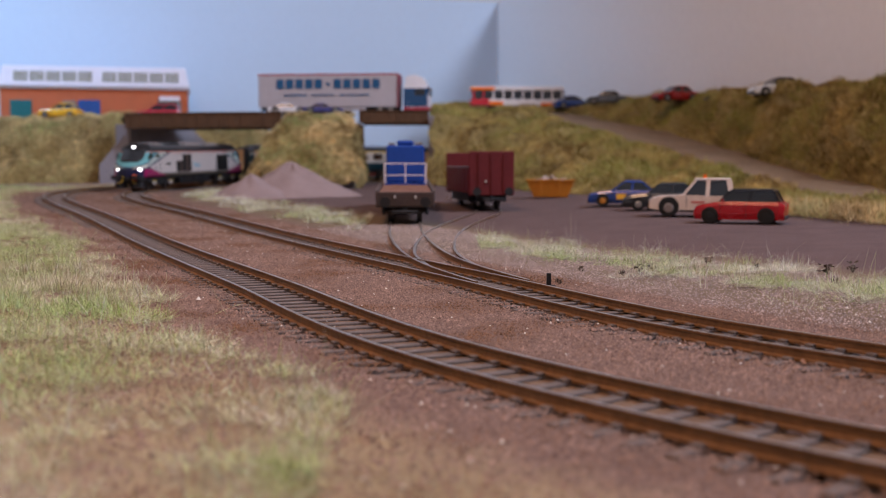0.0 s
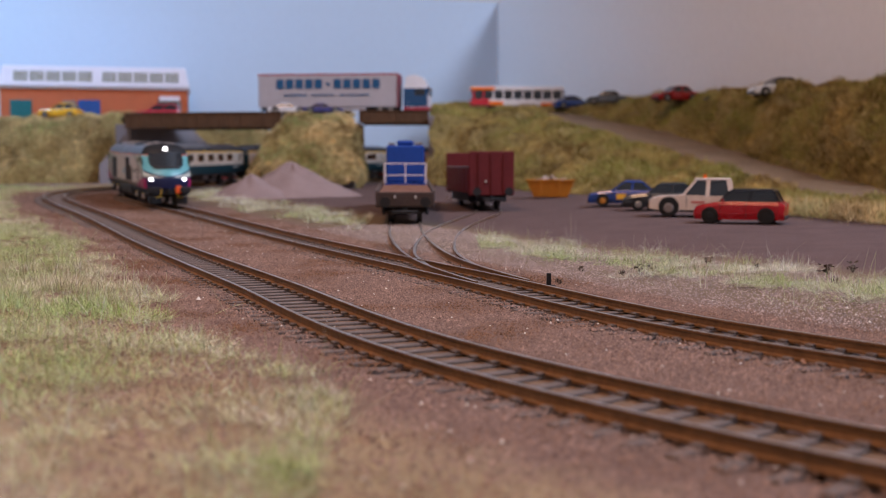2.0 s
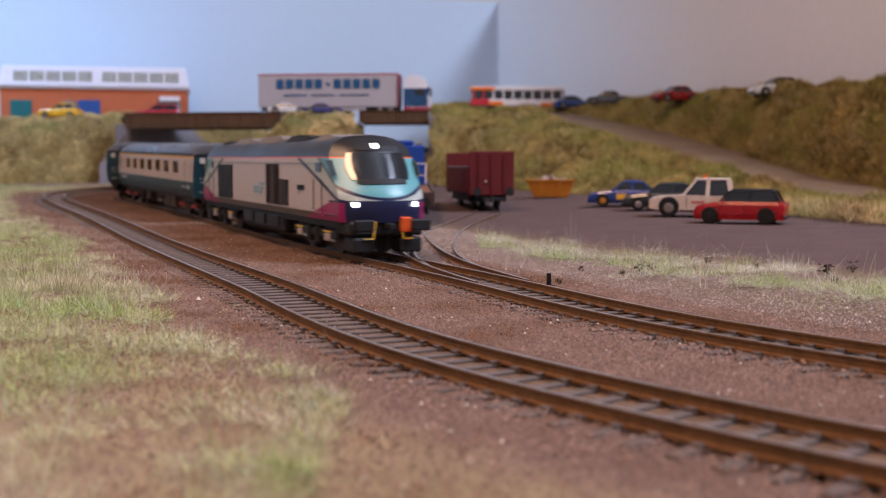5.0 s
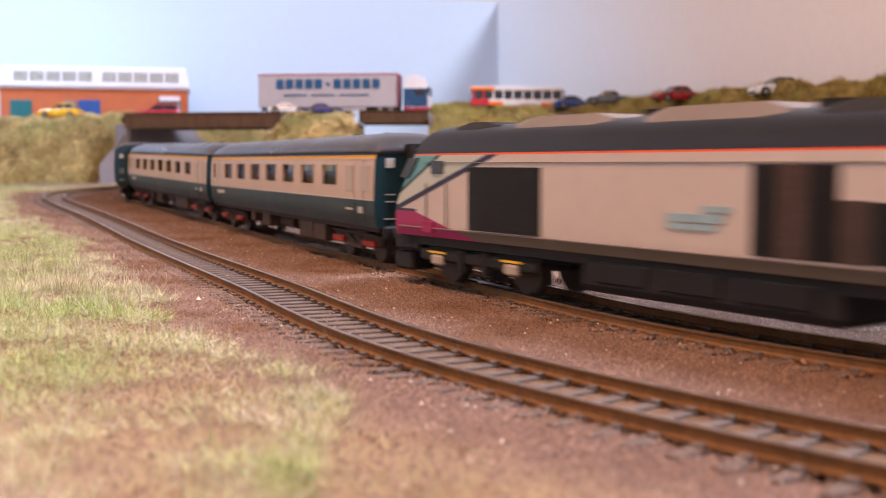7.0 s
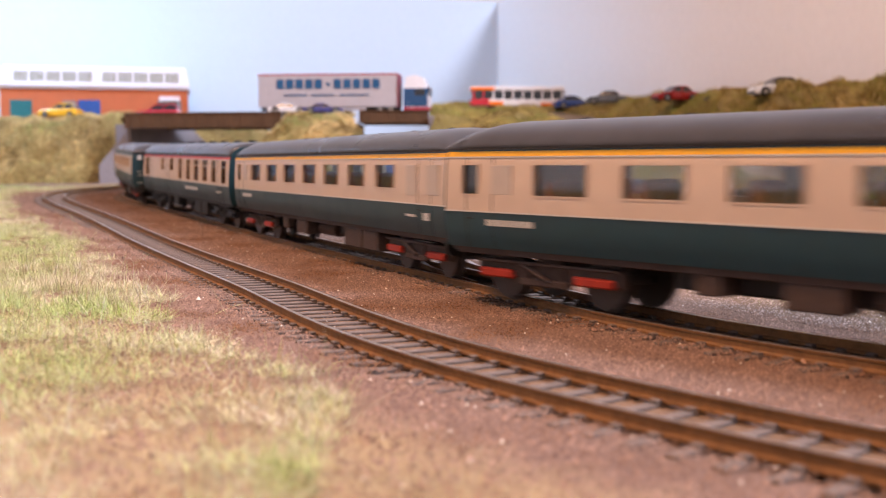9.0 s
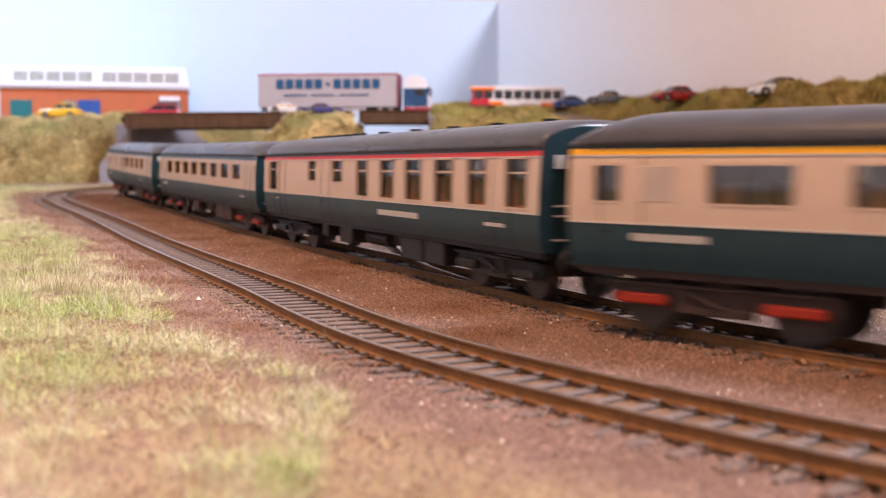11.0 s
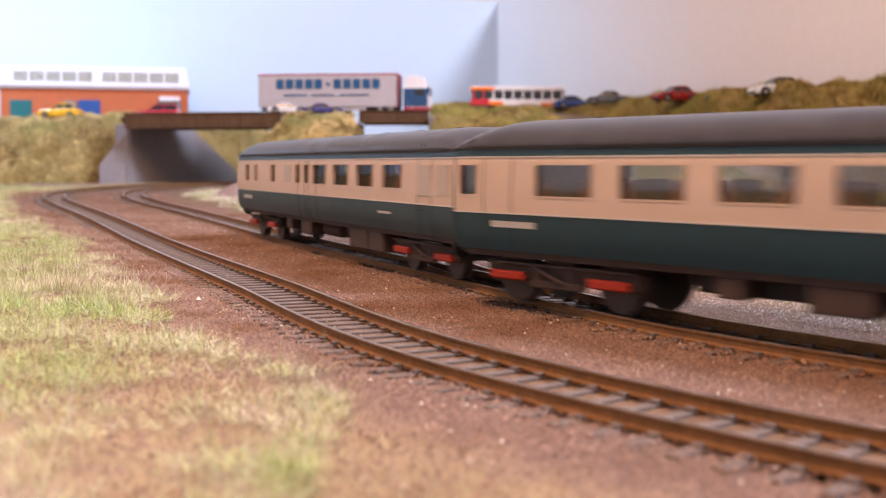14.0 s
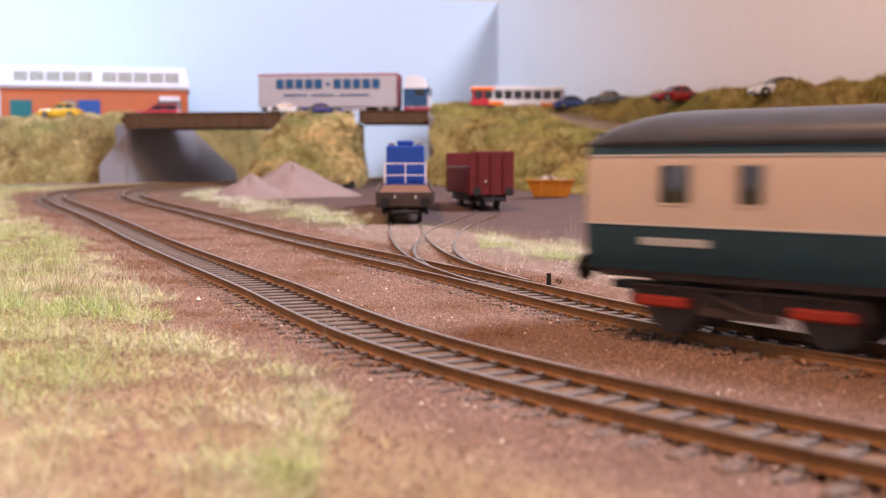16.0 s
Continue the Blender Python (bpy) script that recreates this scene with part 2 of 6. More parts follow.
SIDING_A = siding([(0.0335, 0.2965), (0.0245, 0.3200), (0.0165, 0.345), (0.004, 0.388), (-0.0055, 0.435), (-0.0125, 0.49), (-0.0185, 0.56), (-0.0217, 0.633), (-0.0255, 0.76), (-0.033, 0.95), (-0.040, 1.10)])
SIDING_B = siding([(0.0045, 0.386), (-0.002, 0.435), (-0.0035, 0.50), (0.000, 0.57), (0.010, 0.65), (0.0235, 0.72), (0.0325, 0.78), (0.030, 0.84), (0.020, 0.92), (0.008, 1.00)])
track(SIDING_A, 0.045, 0.80, "rusty siding of the goods yard, its rails sunk in earth")
SIDING_B.P[:, 2] -= 0.0002
track(SIDING_B, 0.004, 0.60, "second rusty siding curving through the goods yard", 0.075)

# ---------------------------------------------------------------- ground


PLAN = LINE.P[(LINE.s > 0.4), :2][::6]
PLAN_D = np.gradient(PLAN, axis=0)
PLAN_D = PLAN_D / np.linalg.norm(PLAN_D, axis=1)[:, None]


def offset_of(x, y):
    """Distance from the main line, positive on the near line's side."""
    d = PLAN - (x, y)
    i = int(np.argmin((d * d).sum(1)))
    r = (x, y) - PLAN[i]
    return float(r[0] * PLAN_D[i, 1] - r[1] * PLAN_D[i, 0])


def smooth(a, b, v):
    t = min(1.0, max(0.0, (v - a) / (b - a)))
    return t * t * (3 - 2 * t)


def ground_z(x, y):
    """Earth level: a hollow along the lines, a raised yard inside the curve."""
    w = offset_of(x, y)
    yard = smooth(0.022, 0.060, -w) * (0.0022 + 0.0038 * smooth(0.05, 0.14, x))
    near = 0.0012 * smooth(0.085, 0.12, w)
    gauge = 0.0009 * (1 - smooth(0.0075, 0.0095, min(abs(w), abs(w - 0.067))))
    return -0.0030 - gauge + line_height(x, y) + yard * 0.8 + near + 0.0004 * fbm(x, y, 30)


def sheet(name, x0, x1, y0, y1, nx, ny, fz, material, smooth=True):
    xs, ys = np.linspace(x0, x1, nx), np.linspace(y0, y1, ny)
    v = [(x, y, fz(x, y)) for y in ys for x in xs]
    f = [(j * nx + i, j * nx + i + 1, (j + 1) * nx + i + 1, (j + 1) * nx + i) for j in range(ny - 1) for i in range(nx - 1)]
    return raw(name, v, f, material, smooth)


GROUND = tagged(sheet("ground", -1.3, 1.65, -0.4, 2.3, 300, 280, ground_z, M_EARTH), "pinkish brown scenic ground of a model railway layout", "ground", kind="structure")
soil_at = GROUND.data.color_attributes.new("soil", "FLOAT_COLOR", "POINT")
for i, v in enumerate(GROUND.data.vertices):
    w = offset_of(v.co.x, v.co.y)
    soil_at.data[i].color = (*[float(np.interp(w, (-0.15, -0.12, -0.10, -0.05, -0.035, 0.098, 0.108, 0.145, 0.165, 0.24, 0.28), c)) for c in (
        (0.158, 0.162, 0.24, 0.24, 0.24, 0.24, 0.40, 0.46, 0.31, 0.29, 0.36), (0.103, 0.105, 0.17, 0.18, 0.150, 0.150, 0.29, 0.35, 0.205, 0.19, 0.28), (0.094, 0.095, 0.11, 0.11, 0.118, 0.118, 0.165, 0.20, 0.175, 0.16, 0.14))], 1)

# room shell and backdrop boards
def board(name, a, b, z0, z1, th, label, material, kind="structure"):
    a, b = Vector((*a, 0)), Vector((*b, 0))
    d = (b - a).normalized()
    n = Vector((-d.y, d.x, 0)) * th
    bm = bmesh.new()
    loft(bm, [[a + Vector((0, 0, z)), b + Vector((0, 0, z)), b + n + Vector((0, 0, z)), a + n + Vector((0, 0, z))] for z in (z0, z1)])
    ob = link_mesh(name, bm, material)
    return tagged(ob, label, "backdrop board" if kind == "structure" else "", kind=kind)


CORNER = Vector((0.103, 2.10))
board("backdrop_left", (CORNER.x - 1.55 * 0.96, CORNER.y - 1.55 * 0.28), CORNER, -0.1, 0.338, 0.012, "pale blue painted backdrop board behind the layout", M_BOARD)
# Runs on out of view, where its unseen end shades the hill
board("backdrop_right", (CORNER.x - 0.002, CORNER.y + 0.006), (CORNER.x + 1.5 * 0.28, CORNER.y - 1.5 * 0.96), -0.1, 0.338, 0.012, "pale grey backdrop board behind the hill, colour lifted against shade", M_BOARD_RAISED)


def room():
    w = tagged(link_mesh("floor", boxb(-1.6, 2.4, -1.6, 2.8, -0.95, -0.9), M_FLOOR), "dark boarded room floor", "floor", kind="structure")
    for nm, b in (("wall_south", (-1.65, 2.45, -1.65, -1.6, -0.9, 1.8)), ("wall_north", (-1.65, 2.45, 2.8, 2.85, -0.9, 1.8)),
                  ("wall_west", (-1.65, -1.6, -1.6, 2.8, -0.9, 1.8)), ("wall_east", (2.4, 2.45, -1.6, 2.8, -0.9, 1.8))):
        tagged(link_mesh(nm, boxb(*b), M_PLASTER), "plain plastered room wall", "wall", kind="structure")
    tagged(link_mesh("ceiling", boxb(-1.65, 2.45, -1.65, 2.85, 1.8, 1.85), M_PLASTER), "plain plastered ceiling", "ceiling", kind="structure")


room()

# ---------------------------------------------------------------- banks


def contour(pts, t):
    """A point at t (0 to 1) along a contour line given by a few points."""
    P = np.array(pts, float)
    k = np.linspace(0, 1, len(P))
    return np.array([np.interp(t, k, P[:, i]) for i in range(3)])


def bank(name, lines, label, n=60, m=8, rough=0.009, steep=1.0, material=None, seed=0.0, lane=None):
    """A landform through contour lines from its foot to its back, with an uneven face."""
    v, f = [], []
    rows = (len(lines) - 1) * m + 1
    for i in range(n + 1):
        pts = [contour(c, i / n) for c in lines]
        for r in range(rows):
            k, u = min(r // m, len(lines) - 2), r / m - min(r // m, len(lines) - 2)
            p = pts[k] * (1 - u) + pts[k + 1] * u
            k_ = 0.25 if lane and lane[0] <= r <= lane[1] and i > lane[2] else 1.0
            j = k_ * noise.noise_vector(Vector((p[0] * 26, p[1] * 26, p[2] * 26 + seed))) * rough + k_ * noise.noise_vector(Vector((p[0] * 80, p[1] * 80, p[2] * 80 + seed))) * rough * 0.4
            v.append(Vector(p) + j)
    for i in range(n):
        for r in range(rows - 1):
            a = i * rows + r
            f.append((a, a + rows, a + rows + 1, a + 1))
    if lane:
        on = [q for q in f if lane[0] <= q[0] % rows < lane[1] and q[0] // rows > lane[2]]
        f = [q for q in f if q not in set(on)]
        tagged(raw("road", v, on, M_ROAD, True), "dusty brown sloping track across the hillside", "road", kind="structure")
    return tagged(raw(name, v, f, material or M_BANK, True), label, "grass bank", kind="structure")


HILL_TOE = [(-0.016, 1.30, 0.008), (0.042, 1.22, 0.008), (0.100, 1.06, 0.004), (0.166, 0.86, 0.001), (0.216, 0.70, -0.001), (0.242, 0.60, -0.003), (0.290, 0.50, -0.006)]
HILL_CREST = [(-0.014, 1.355, 0.094), (0.048, 1.40, 0.098), (0.124, 1.38, 0.0948), (0.226, 1.11, 0.0480), (0.2595, 0.82, 0.0180), (0.2813, 0.70, 0.0105), (0.320, 0.60, 0.004)]
ROAD_EDGE = [(-0.0145, 1.5, 0.106), (0.054, 1.6, 0.110), (0.170, 1.57, 0.1075), (0.259, 1.27, 0.0720), (0.311, 0.95, 0.0275), (0.3213, 0.80, 0.0162), (0.360, 0.68, 0.004)]
HILL_TOP = [(-0.0156, 1.7, 0.1188), (0.0605, 1.8, 0.1246), (0.185, 1.65, 0.118), (0.272, 1.32, 0.1100), (0.331, 1.0, 0.1046), (0.3468, 0.87, 0.0985), (0.386, 0.74, 0.093)]
HILL_BACK = [(-0.016, 1.97, 0.135), (0.09, 2.02, 0.1386), (0.165, 1.83, 0.134), (0.266, 1.48, 0.1215), (0.346, 1.16, 0.115), (0.373, 1.06, 0.1086), (0.409, 0.90, 0.103)]
RIGHT_HILL = bank("hill", [HILL_TOE, HILL_CREST, ROAD_EDGE, HILL_TOP, HILL_BACK], "large rough grassy hillside with a sloping track across it", 90, 9, rough=0.012, lane=(9, 18, 27))
MOUND = bank("embankment", [[(-0.228, 1.24, 0.009), (-0.187, 1.20, 0.009), (-0.135, 1.18, 0.008), (-0.095, 1.19, 0.008), (-0.092, 1.25, 0.009)],
                            [(-0.2253, 1.28, 0.0215), (-0.1895, 1.30, 0.0848), (-0.1484, 1.30, 0.0874), (-0.1057, 1.33, 0.0913), (-0.1015, 1.355, 0.0938)],
                            [(-0.2259, 1.33, 0.0237), (-0.1898, 1.34, 0.0931), (-0.153, 1.34, 0.0945), (-0.1096, 1.37, 0.0965), (-0.1048, 1.39, 0.0974)],
                            [(-0.224, 1.35, 0.022), (-0.186, 1.385, 0.0964), (-0.150, 1.41, 0.0975), (-0.118, 1.44, 0.098), (-0.112, 1.45, 0.098)],
                            [(-0.224, 1.352, 0.005), (-0.184, 1.387, 0.005), (-0.148, 1.412, 0.005), (-0.117, 1.442, 0.005), (-0.111, 1.452, 0.005)]],
             "straw coloured grassy embankment between the two bridges", 40, 8, rough=0.013, seed=3.0)
LEFT_BANK = bank("embankment", [[(-0.66, 1.36, 0.006), (-0.568, 1.38, 0.007), (-0.512, 1.40, 0.008), (-0.461, 1.42, 0.009), (-0.425, 1.43, 0.009)],
                                [(-0.71, 1.48, 0.085), (-0.607, 1.48, 0.087), (-0.539, 1.48, 0.0856), (-0.478, 1.48, 0.0886), (-0.424, 1.45, 0.083)],
                                [(-0.75, 1.56, 0.098), (-0.639, 1.56, 0.098), (-0.568, 1.56, 0.098), (-0.501, 1.55, 0.098), (-0.43, 1.50, 0.098)],
                                [(-0.90, 1.80, 0.100), (-0.72, 1.82, 0.100), (-0.62, 1.86, 0.100), (-0.52, 1.90, 0.100), (-0.37, 1.92, 0.100)]],
                 "straw and green grassy embankment beside the bridge", 50, 9, rough=0.016, seed=5.0)
FAR_BANK = bank("embankment", [[(-0.40, 1.58, 0.008), (-0.3513, 1.70, 0.010), (-0.3097, 1.76, 0.010), (-0.287, 1.82, 0.010), (-0.213, 1.86, 0.010)],
                               [(-0.42, 1.66, 0.086), (-0.3586, 1.74, 0.089), (-0.3159, 1.80, 0.0873), (-0.2917, 1.85, 0.083), (-0.2151, 1.88, 0.0571)],
                               [(-0.434, 1.76, 0.095), (-0.3708, 1.80, 0.0973), (-0.3245, 1.85, 0.0981), (-0.2964, 1.88, 0.0876), (-0.2174, 1.90, 0.0631)],
                               [(-0.456, 1.88, 0.097), (-0.3914, 1.90, 0.098), (-0.342, 1.95, 0.099), (-0.3106, 1.97, 0.0921), (-0.2288, 2.0, 0.0666)]],
                "far grassy bank seen under the bridge", 30, 6, seed=7.0)



# ---------------------------------------------------------------- train materials
M_BLUE = mat("coach_blue", (0.010, 0.040, 0.053), 0.42, var=0.12, scale=40, bump=0.03, spec=0.4)
M_CREAM = mat("coach_grey", (0.545, 0.42, 0.33), 0.45, var=0.06, scale=30, bump=0.03, spec=0.4)
M_YELLOW = mat("first_class_stripe", (0.75, 0.38, 0.02), 0.45, var=0.06, bump=0.0)
M_RED = mat("buffet_stripe", (0.55, 0.03, 0.02), 0.45, var=0.06, bump=0.0)
M_ROOF = mat("coach_roof", (0.060, 0.058, 0.066), 0.30, var=0.22, scale=25, bump=0.06)
M_UNDER = mat("underframe_brown", (0.062, 0.040, 0.034), 0.75, var=0.3, scale=120, bump=0.15)
M_BLACK = mat("chassis_black", (0.018, 0.017, 0.018), 0.6, var=0.3, scale=100, bump=0.1)
M_AXLE = mat("red_axlebox", (0.34, 0.028, 0.012), 0.55, var=0.15, scale=150, bump=0.05)
M_TAN = mat("gangway_tan", (0.50, 0.27, 0.11), 0.7, var=0.1, scale=80, bump=0.1)
M_WHITE = mat("white_lettering", (0.52, 0.50, 0.47), 0.6, var=0.05, bump=0.0)
M_SEAT = mat("seat_moquette", (0.30, 0.09, 0.035), 0.9, var=0.25, scale=200, bump=0.2)
M_STEEL = mat("wheel_steel", (0.07, 0.055, 0.05), 0.55, metal=0.3, var=0.2, scale=100, bump=0.05)
M_GRILLE = mat("grille_black", (0.012, 0.012, 0.014), 0.5, var=0.2, scale=100, bump=0.05)
M_TEAL = mat("teal_paint", (0.20, 0.45, 0.47), 0.35, var=0.05, bump=0.0, spec=0.5)
M_ORANGE = mat("orange_paint", (0.80, 0.11, 0.02), 0.5, var=0.08, bump=0.0)
M_HANDRAIL = mat("yellow_handrail", (0.80, 0.50, 0.04), 0.5, var=0.05, bump=0.0)
M_PALE = mat("pale_roof_panel", (0.22, 0.185, 0.17), 0.5, var=0.1, scale=60, bump=0.05)
M_LAMP = glow("headlight_white", (1.0, 0.97, 0.88), 9.0)


def pane_material(name, gloss, tint):
    m = bpy.data.materials.new(name)
    m.use_nodes = True
    nt = m.node_tree
    nt.nodes.clear()
    out = nt.nodes.new("ShaderNodeOutputMaterial")
    mix = nt.nodes.new("ShaderNodeMixShader")
    tr = nt.nodes.new("ShaderNodeBsdfTransparent")
    gl = nt.nodes.new("ShaderNodeBsdfGlossy")
    tr.inputs["Color"].default_value = (*tint, 1)
    gl.inputs["Roughness"].default_value = 0.04
    mix.inputs["Fac"].default_value = gloss
    nt.links.new(tr.outputs[0], mix.inputs[1])
    nt.links.new(gl.outputs[0], mix.inputs[2])
    nt.links.new(mix.outputs[0], out.inputs["Surface"])
    return m


M_PANE = pane_material("window_glazing", 0.09, (0.86, 0.88, 0.88))
M_DARK_PANE = mat("dark_glazing", (0.015, 0.018, 0.022), 0.08, var=0.1, bump=0.0, spec=0.8)
M_FROST = mat("frosted_glazing", (0.46, 0.39, 0.34), 0.5, var=0.05, bump=0.0)


def half_width(z):
    return float(np.interp(z, (0.0135, 0.0175, 0.0232, 0.0277, 0.0353, 0.0376, 0.0392, 0.0400), (0.0170, 0.0181, 0.0185, 0.0185, 0.0181, 0.0178, 0.0175, 0.0173)))


def wheelset(bm, x, r=0.0068):
    for sg in (-1, 1):
        cyl(bm, (x, sg * 0.0072, r), (x, sg * 0.0078, r), r + 0.0009, 20)
        cyl(bm, (x, sg * 0.0078, r), (x, sg * 0.0100, r), r, 20)
    cyl(bm, (x, -0.0115, r), (x, 0.0115, r), 0.0013, 8)


def coach_bogie(parent, x, frame_m, box_m, box_label):
    b = part("bogie", box(bmesh.new(), x - 0.0262, x + 0.0262, -0.0132, -0.0108, 0.0058, 0.0104, 0.0006), frame_m, parent)
    bm = boxb(x - 0.0262, x + 0.0262, 0.0108, 0.0132, 0.0058, 0.0104, 0.0006)
    part("side_frame", bm, frame_m, b)
    bm = boxb(x - 0.005, x + 0.005, -0.0125, 0.0125, 0.0075, 0.0125, 0.0006)
    for sg in (-1, 1):
        box(bm, x - 0.0090, x + 0.0090, sg * 0.0131 - 0.0010, sg * 0.0131 + 0.0010, 0.0044, 0.0064, 0.0004)
        box(bm, x - 0.0255, x + 0.0255, sg * 0.0142 - 0.0004, sg * 0.0142 + 0.0004, 0.0098, 0.0106, 0.0002)
        cyl(bm, (x - 0.008, sg * 0.0143, 0.0098), (x + 0.002, sg * 0.0143, 0.0062), 0.0006, 6)
        for dx in (-0.006, 0.006):
            cyl(bm, (x + dx, sg * 0.0132, 0.0050), (x + dx, sg * 0.0132, 0.0100), 0.0011, 8)
    part("bolster", bm, frame_m, b)
    for dx in (-0.0175, 0.0175):
        bm = bmesh.new()
        wheelset(bm, x + dx)
        part("wheelset", bm, M_STEEL, b)
        for sg in (-1, 1):
            part("axlebox", boxb(x + dx - 0.0064, x + dx + 0.0064, sg * 0.0140 - 0.0009, sg * 0.0140 + 0.0009, 0.0058, 0.0082, 0.0005), box_m, b, box_label)
    return b


def mk_coach(label, windows, frosted, doors, stripe, zrows, seats, lettering, mk1=False):
    """A coach: windows are (x0, x1, z0, z1); the pattern repeats on both sides."""
    t = thing("railway_coach", Matrix(), label, "railway coach", "coaches of the train")
    HL = 0.1348
    zs = sorted(set([0.0135, 0.0155, 0.0175, 0.0205, 0.0232, 0.0376, 0.0390, 0.0400] + list(zrows)))
    xs = sorted(set([-HL, HL] + [w[k] for w in windows for k in (0, 1)] + list(np.arange(-0.12, 0.121, 0.02))))
    for sg in (-1, 1):
        bm = bmesh.new()
        V = {}

        def vert(i, j, inset=0.0):
            k = (i, j, inset)
            if k not in V:
                V[k] = bm.verts.new((xs[i], sg * (half_width(zs[j]) - inset), zs[j]))
            return V[k]
        for i in range(len(xs) - 1):
            for j in range(len(zs) - 1):
                cx, cz = (xs[i] + xs[i + 1]) / 2, (zs[j] + zs[j + 1]) / 2
                hole = any(w[0] < cx < w[1] and w[2] < cz < w[3] for w in windows)
                if hole:
                    continue
                fc = bm.faces.new((vert(i, j), vert(i + 1, j), vert(i + 1, j + 1), vert(i, j + 1)))
                fc.material_index = 0 if cz < 0.0232 else (1 if cz < 0.0376 else (2 if stripe and cz < 0.0390 else 0))
        for w in windows:
            i0, i1, j0, j1 = xs.index(w[0]), xs.index(w[1]), zs.index(w[2]), zs.index(w[3])
            ring = [(i, j0) for i in range(i0, i1)] + [(i1, j) for j in range(j0, j1)] + [(i, j1) for i in range(i1, i0, -1)] + [(i0, j) for j in range(j1, j0, -1)]
            for a, b in zip(ring, ring[1:] + ring[:1]):
                bm.faces.new((vert(*a), vert(*b), vert(*b, 0.0008), vert(*a, 0.0008))).material_index = 1
        side = part("side_panel", bm, [M_BLUE, M_CREAM] + ([stripe] if stripe else []), t)
        side.data.shade_smooth()
        side.data.set_sharp_from_angle(angle=radians(25))
        for zl in (0.0232, 0.0375):
            yl = sg * (half_width(zl) + 0.00005)
            part("lining", boxb(-HL, HL, yl - 0.0002, yl + 0.00012, zl - 0.00018, zl + 0.00018), M_WHITE, side, "thin white lining")
        for w in windows:
            y = sg * (half_width((w[2] + w[3]) / 2) - 0.0009)
            p = part("window", boxb(w[0], w[1], y - 0.00012, y + 0.00012, w[2], w[3]), M_PANE, side)
            p.visible_shadow = False
            fr = bmesh.new()
            yo = sg * (half_width((w[2] + w[3]) / 2) + 0.0001)
            e = 0.00045
            for bx in ((w[0] - e, w[1] + e, w[2] - e, w[2]), (w[0] - e, w[1] + e, w[3], w[3] + e), (w[0] - e, w[0], w[2], w[3]), (w[1], w[1] + e, w[2], w[3])):
                box(fr, bx[0], bx[1], yo - 0.00025, yo + 0.00012, bx[2], bx[3])
            if mk1 and w[3] - w[2] > 0.006:
                zz = w[3] - 0.0036
                box(fr, w[0], w[1], y - 0.0002, y + 0.0006, zz - 0.0003, zz + 0.0003)
            part("window_frame", fr, M_CREAM, side)
        for w in frosted:
            y = sg * half_width((w[2] + w[3]) / 2)
            part("frosted_window", boxb(w[0], w[1], y - 0.0003, y + 0.00015, w[2], w[3], 0.0001), M_FROST, side)
        for x in doors:
            d = bmesh.new()
            for dx in (-0.0052, 0.0052):
                for k in range(len(zs) - 3):
                    ya, yb = sg * half_width(zs[k]), sg * half_width(zs[k + 1])
                    loft(d, [[(x + dx + a, yv * 1.0 + sg * b, z) for a, b in ((-0.00012, -0.0002), (0.00012, -0.0002), (0.00012, 0.0001), (-0.00012, 0.0001))] for yv, z in ((ya, zs[k]), (yb, zs[k + 1]))])
            box(d, x - 0.0042, x - 0.0026, sg * 0.0184 - 0.0004, sg * 0.0184 + 0.0004, 0.0212, 0.0216)
            part("door", d, M_BLACK, side)
        for x0, x1, z0, z1 in lettering:
            y = sg * (half_width(z0) + 0.0001)
            lt = bmesh.new()
            n = max(2, int((x1 - x0) / 0.0016))
            for k in range(n):
                a = x0 + (x1 - x0) * k / n
                box(lt, a, a + (x1 - x0) / n * 0.72, y - 0.0002, y + 0.0001, z0, z1)
            part("lettering", lt, M_WHITE, side, "row of small white painted marks")
    # roof, round at both ends
    bm = bmesh.new()
    rings = []
    dome = ((0.0, 0.78), (0.002, 0.90), (0.006, 0.98), (0.012, 1.0)) if mk1 else ((-0.0006, 0.30), (0.0012, 0.50), (0.004, 0.70), (0.008, 0.86), (0.013, 0.96), (0.018, 1.0))
    for x, k in [(e - HL, k) for e, k in dome] + [(-0.06, 1.0), (0.0, 1.0), (0.06, 1.0)] + [(HL - e, k) for e, k in dome[::-1]]:
        ring = []
        for a in np.linspace(0, math.pi, 17):
            ca, sa = math.cos(a), math.sin(a)
            ring.append((x, 0.0178 * math.copysign(abs(ca) ** 0.8, ca), 0.0396 + 0.0076 * k * sa ** 0.9))
        ring += [(x, -0.0170, 0.0392), (x, 0.0170, 0.0392)]
        rings.append(ring)
    loft(bm, rings)
    roof = part("roof", bm, M_ROOF, t, smooth=True)
    for sg in (-1, 1):
        part("gutter", boxb(-HL + 0.004, HL - 0.004, sg * 0.0178 - 0.0003, sg * 0.0178 + 0.0003, 0.0396, 0.0401), M_BLACK, roof)
    for x in np.linspace(-0.1, 0.1, 7):
        bm = bmesh.new()
        if mk1:
            cyl(bm, (x, 0.004, 0.0458), (x, 0.004, 0.0484), 0.0018, 10, 0.0024)
        else:
            cyl(bm, (x, 0.0, 0.0464), (x, 0.0, 0.0476), 0.0016, 10, 0.0012)
        part("roof_ventilator", bm, M_ROOF, roof)
    if mk1:
        for sg in (-1, 1):
            part("roof_walkway", boxb(-0.10, -0.03, sg * 0.005 - 0.0006, sg * 0.005 + 0.0006, 0.0468, 0.0478, 0.0002), M_BLACK, roof)
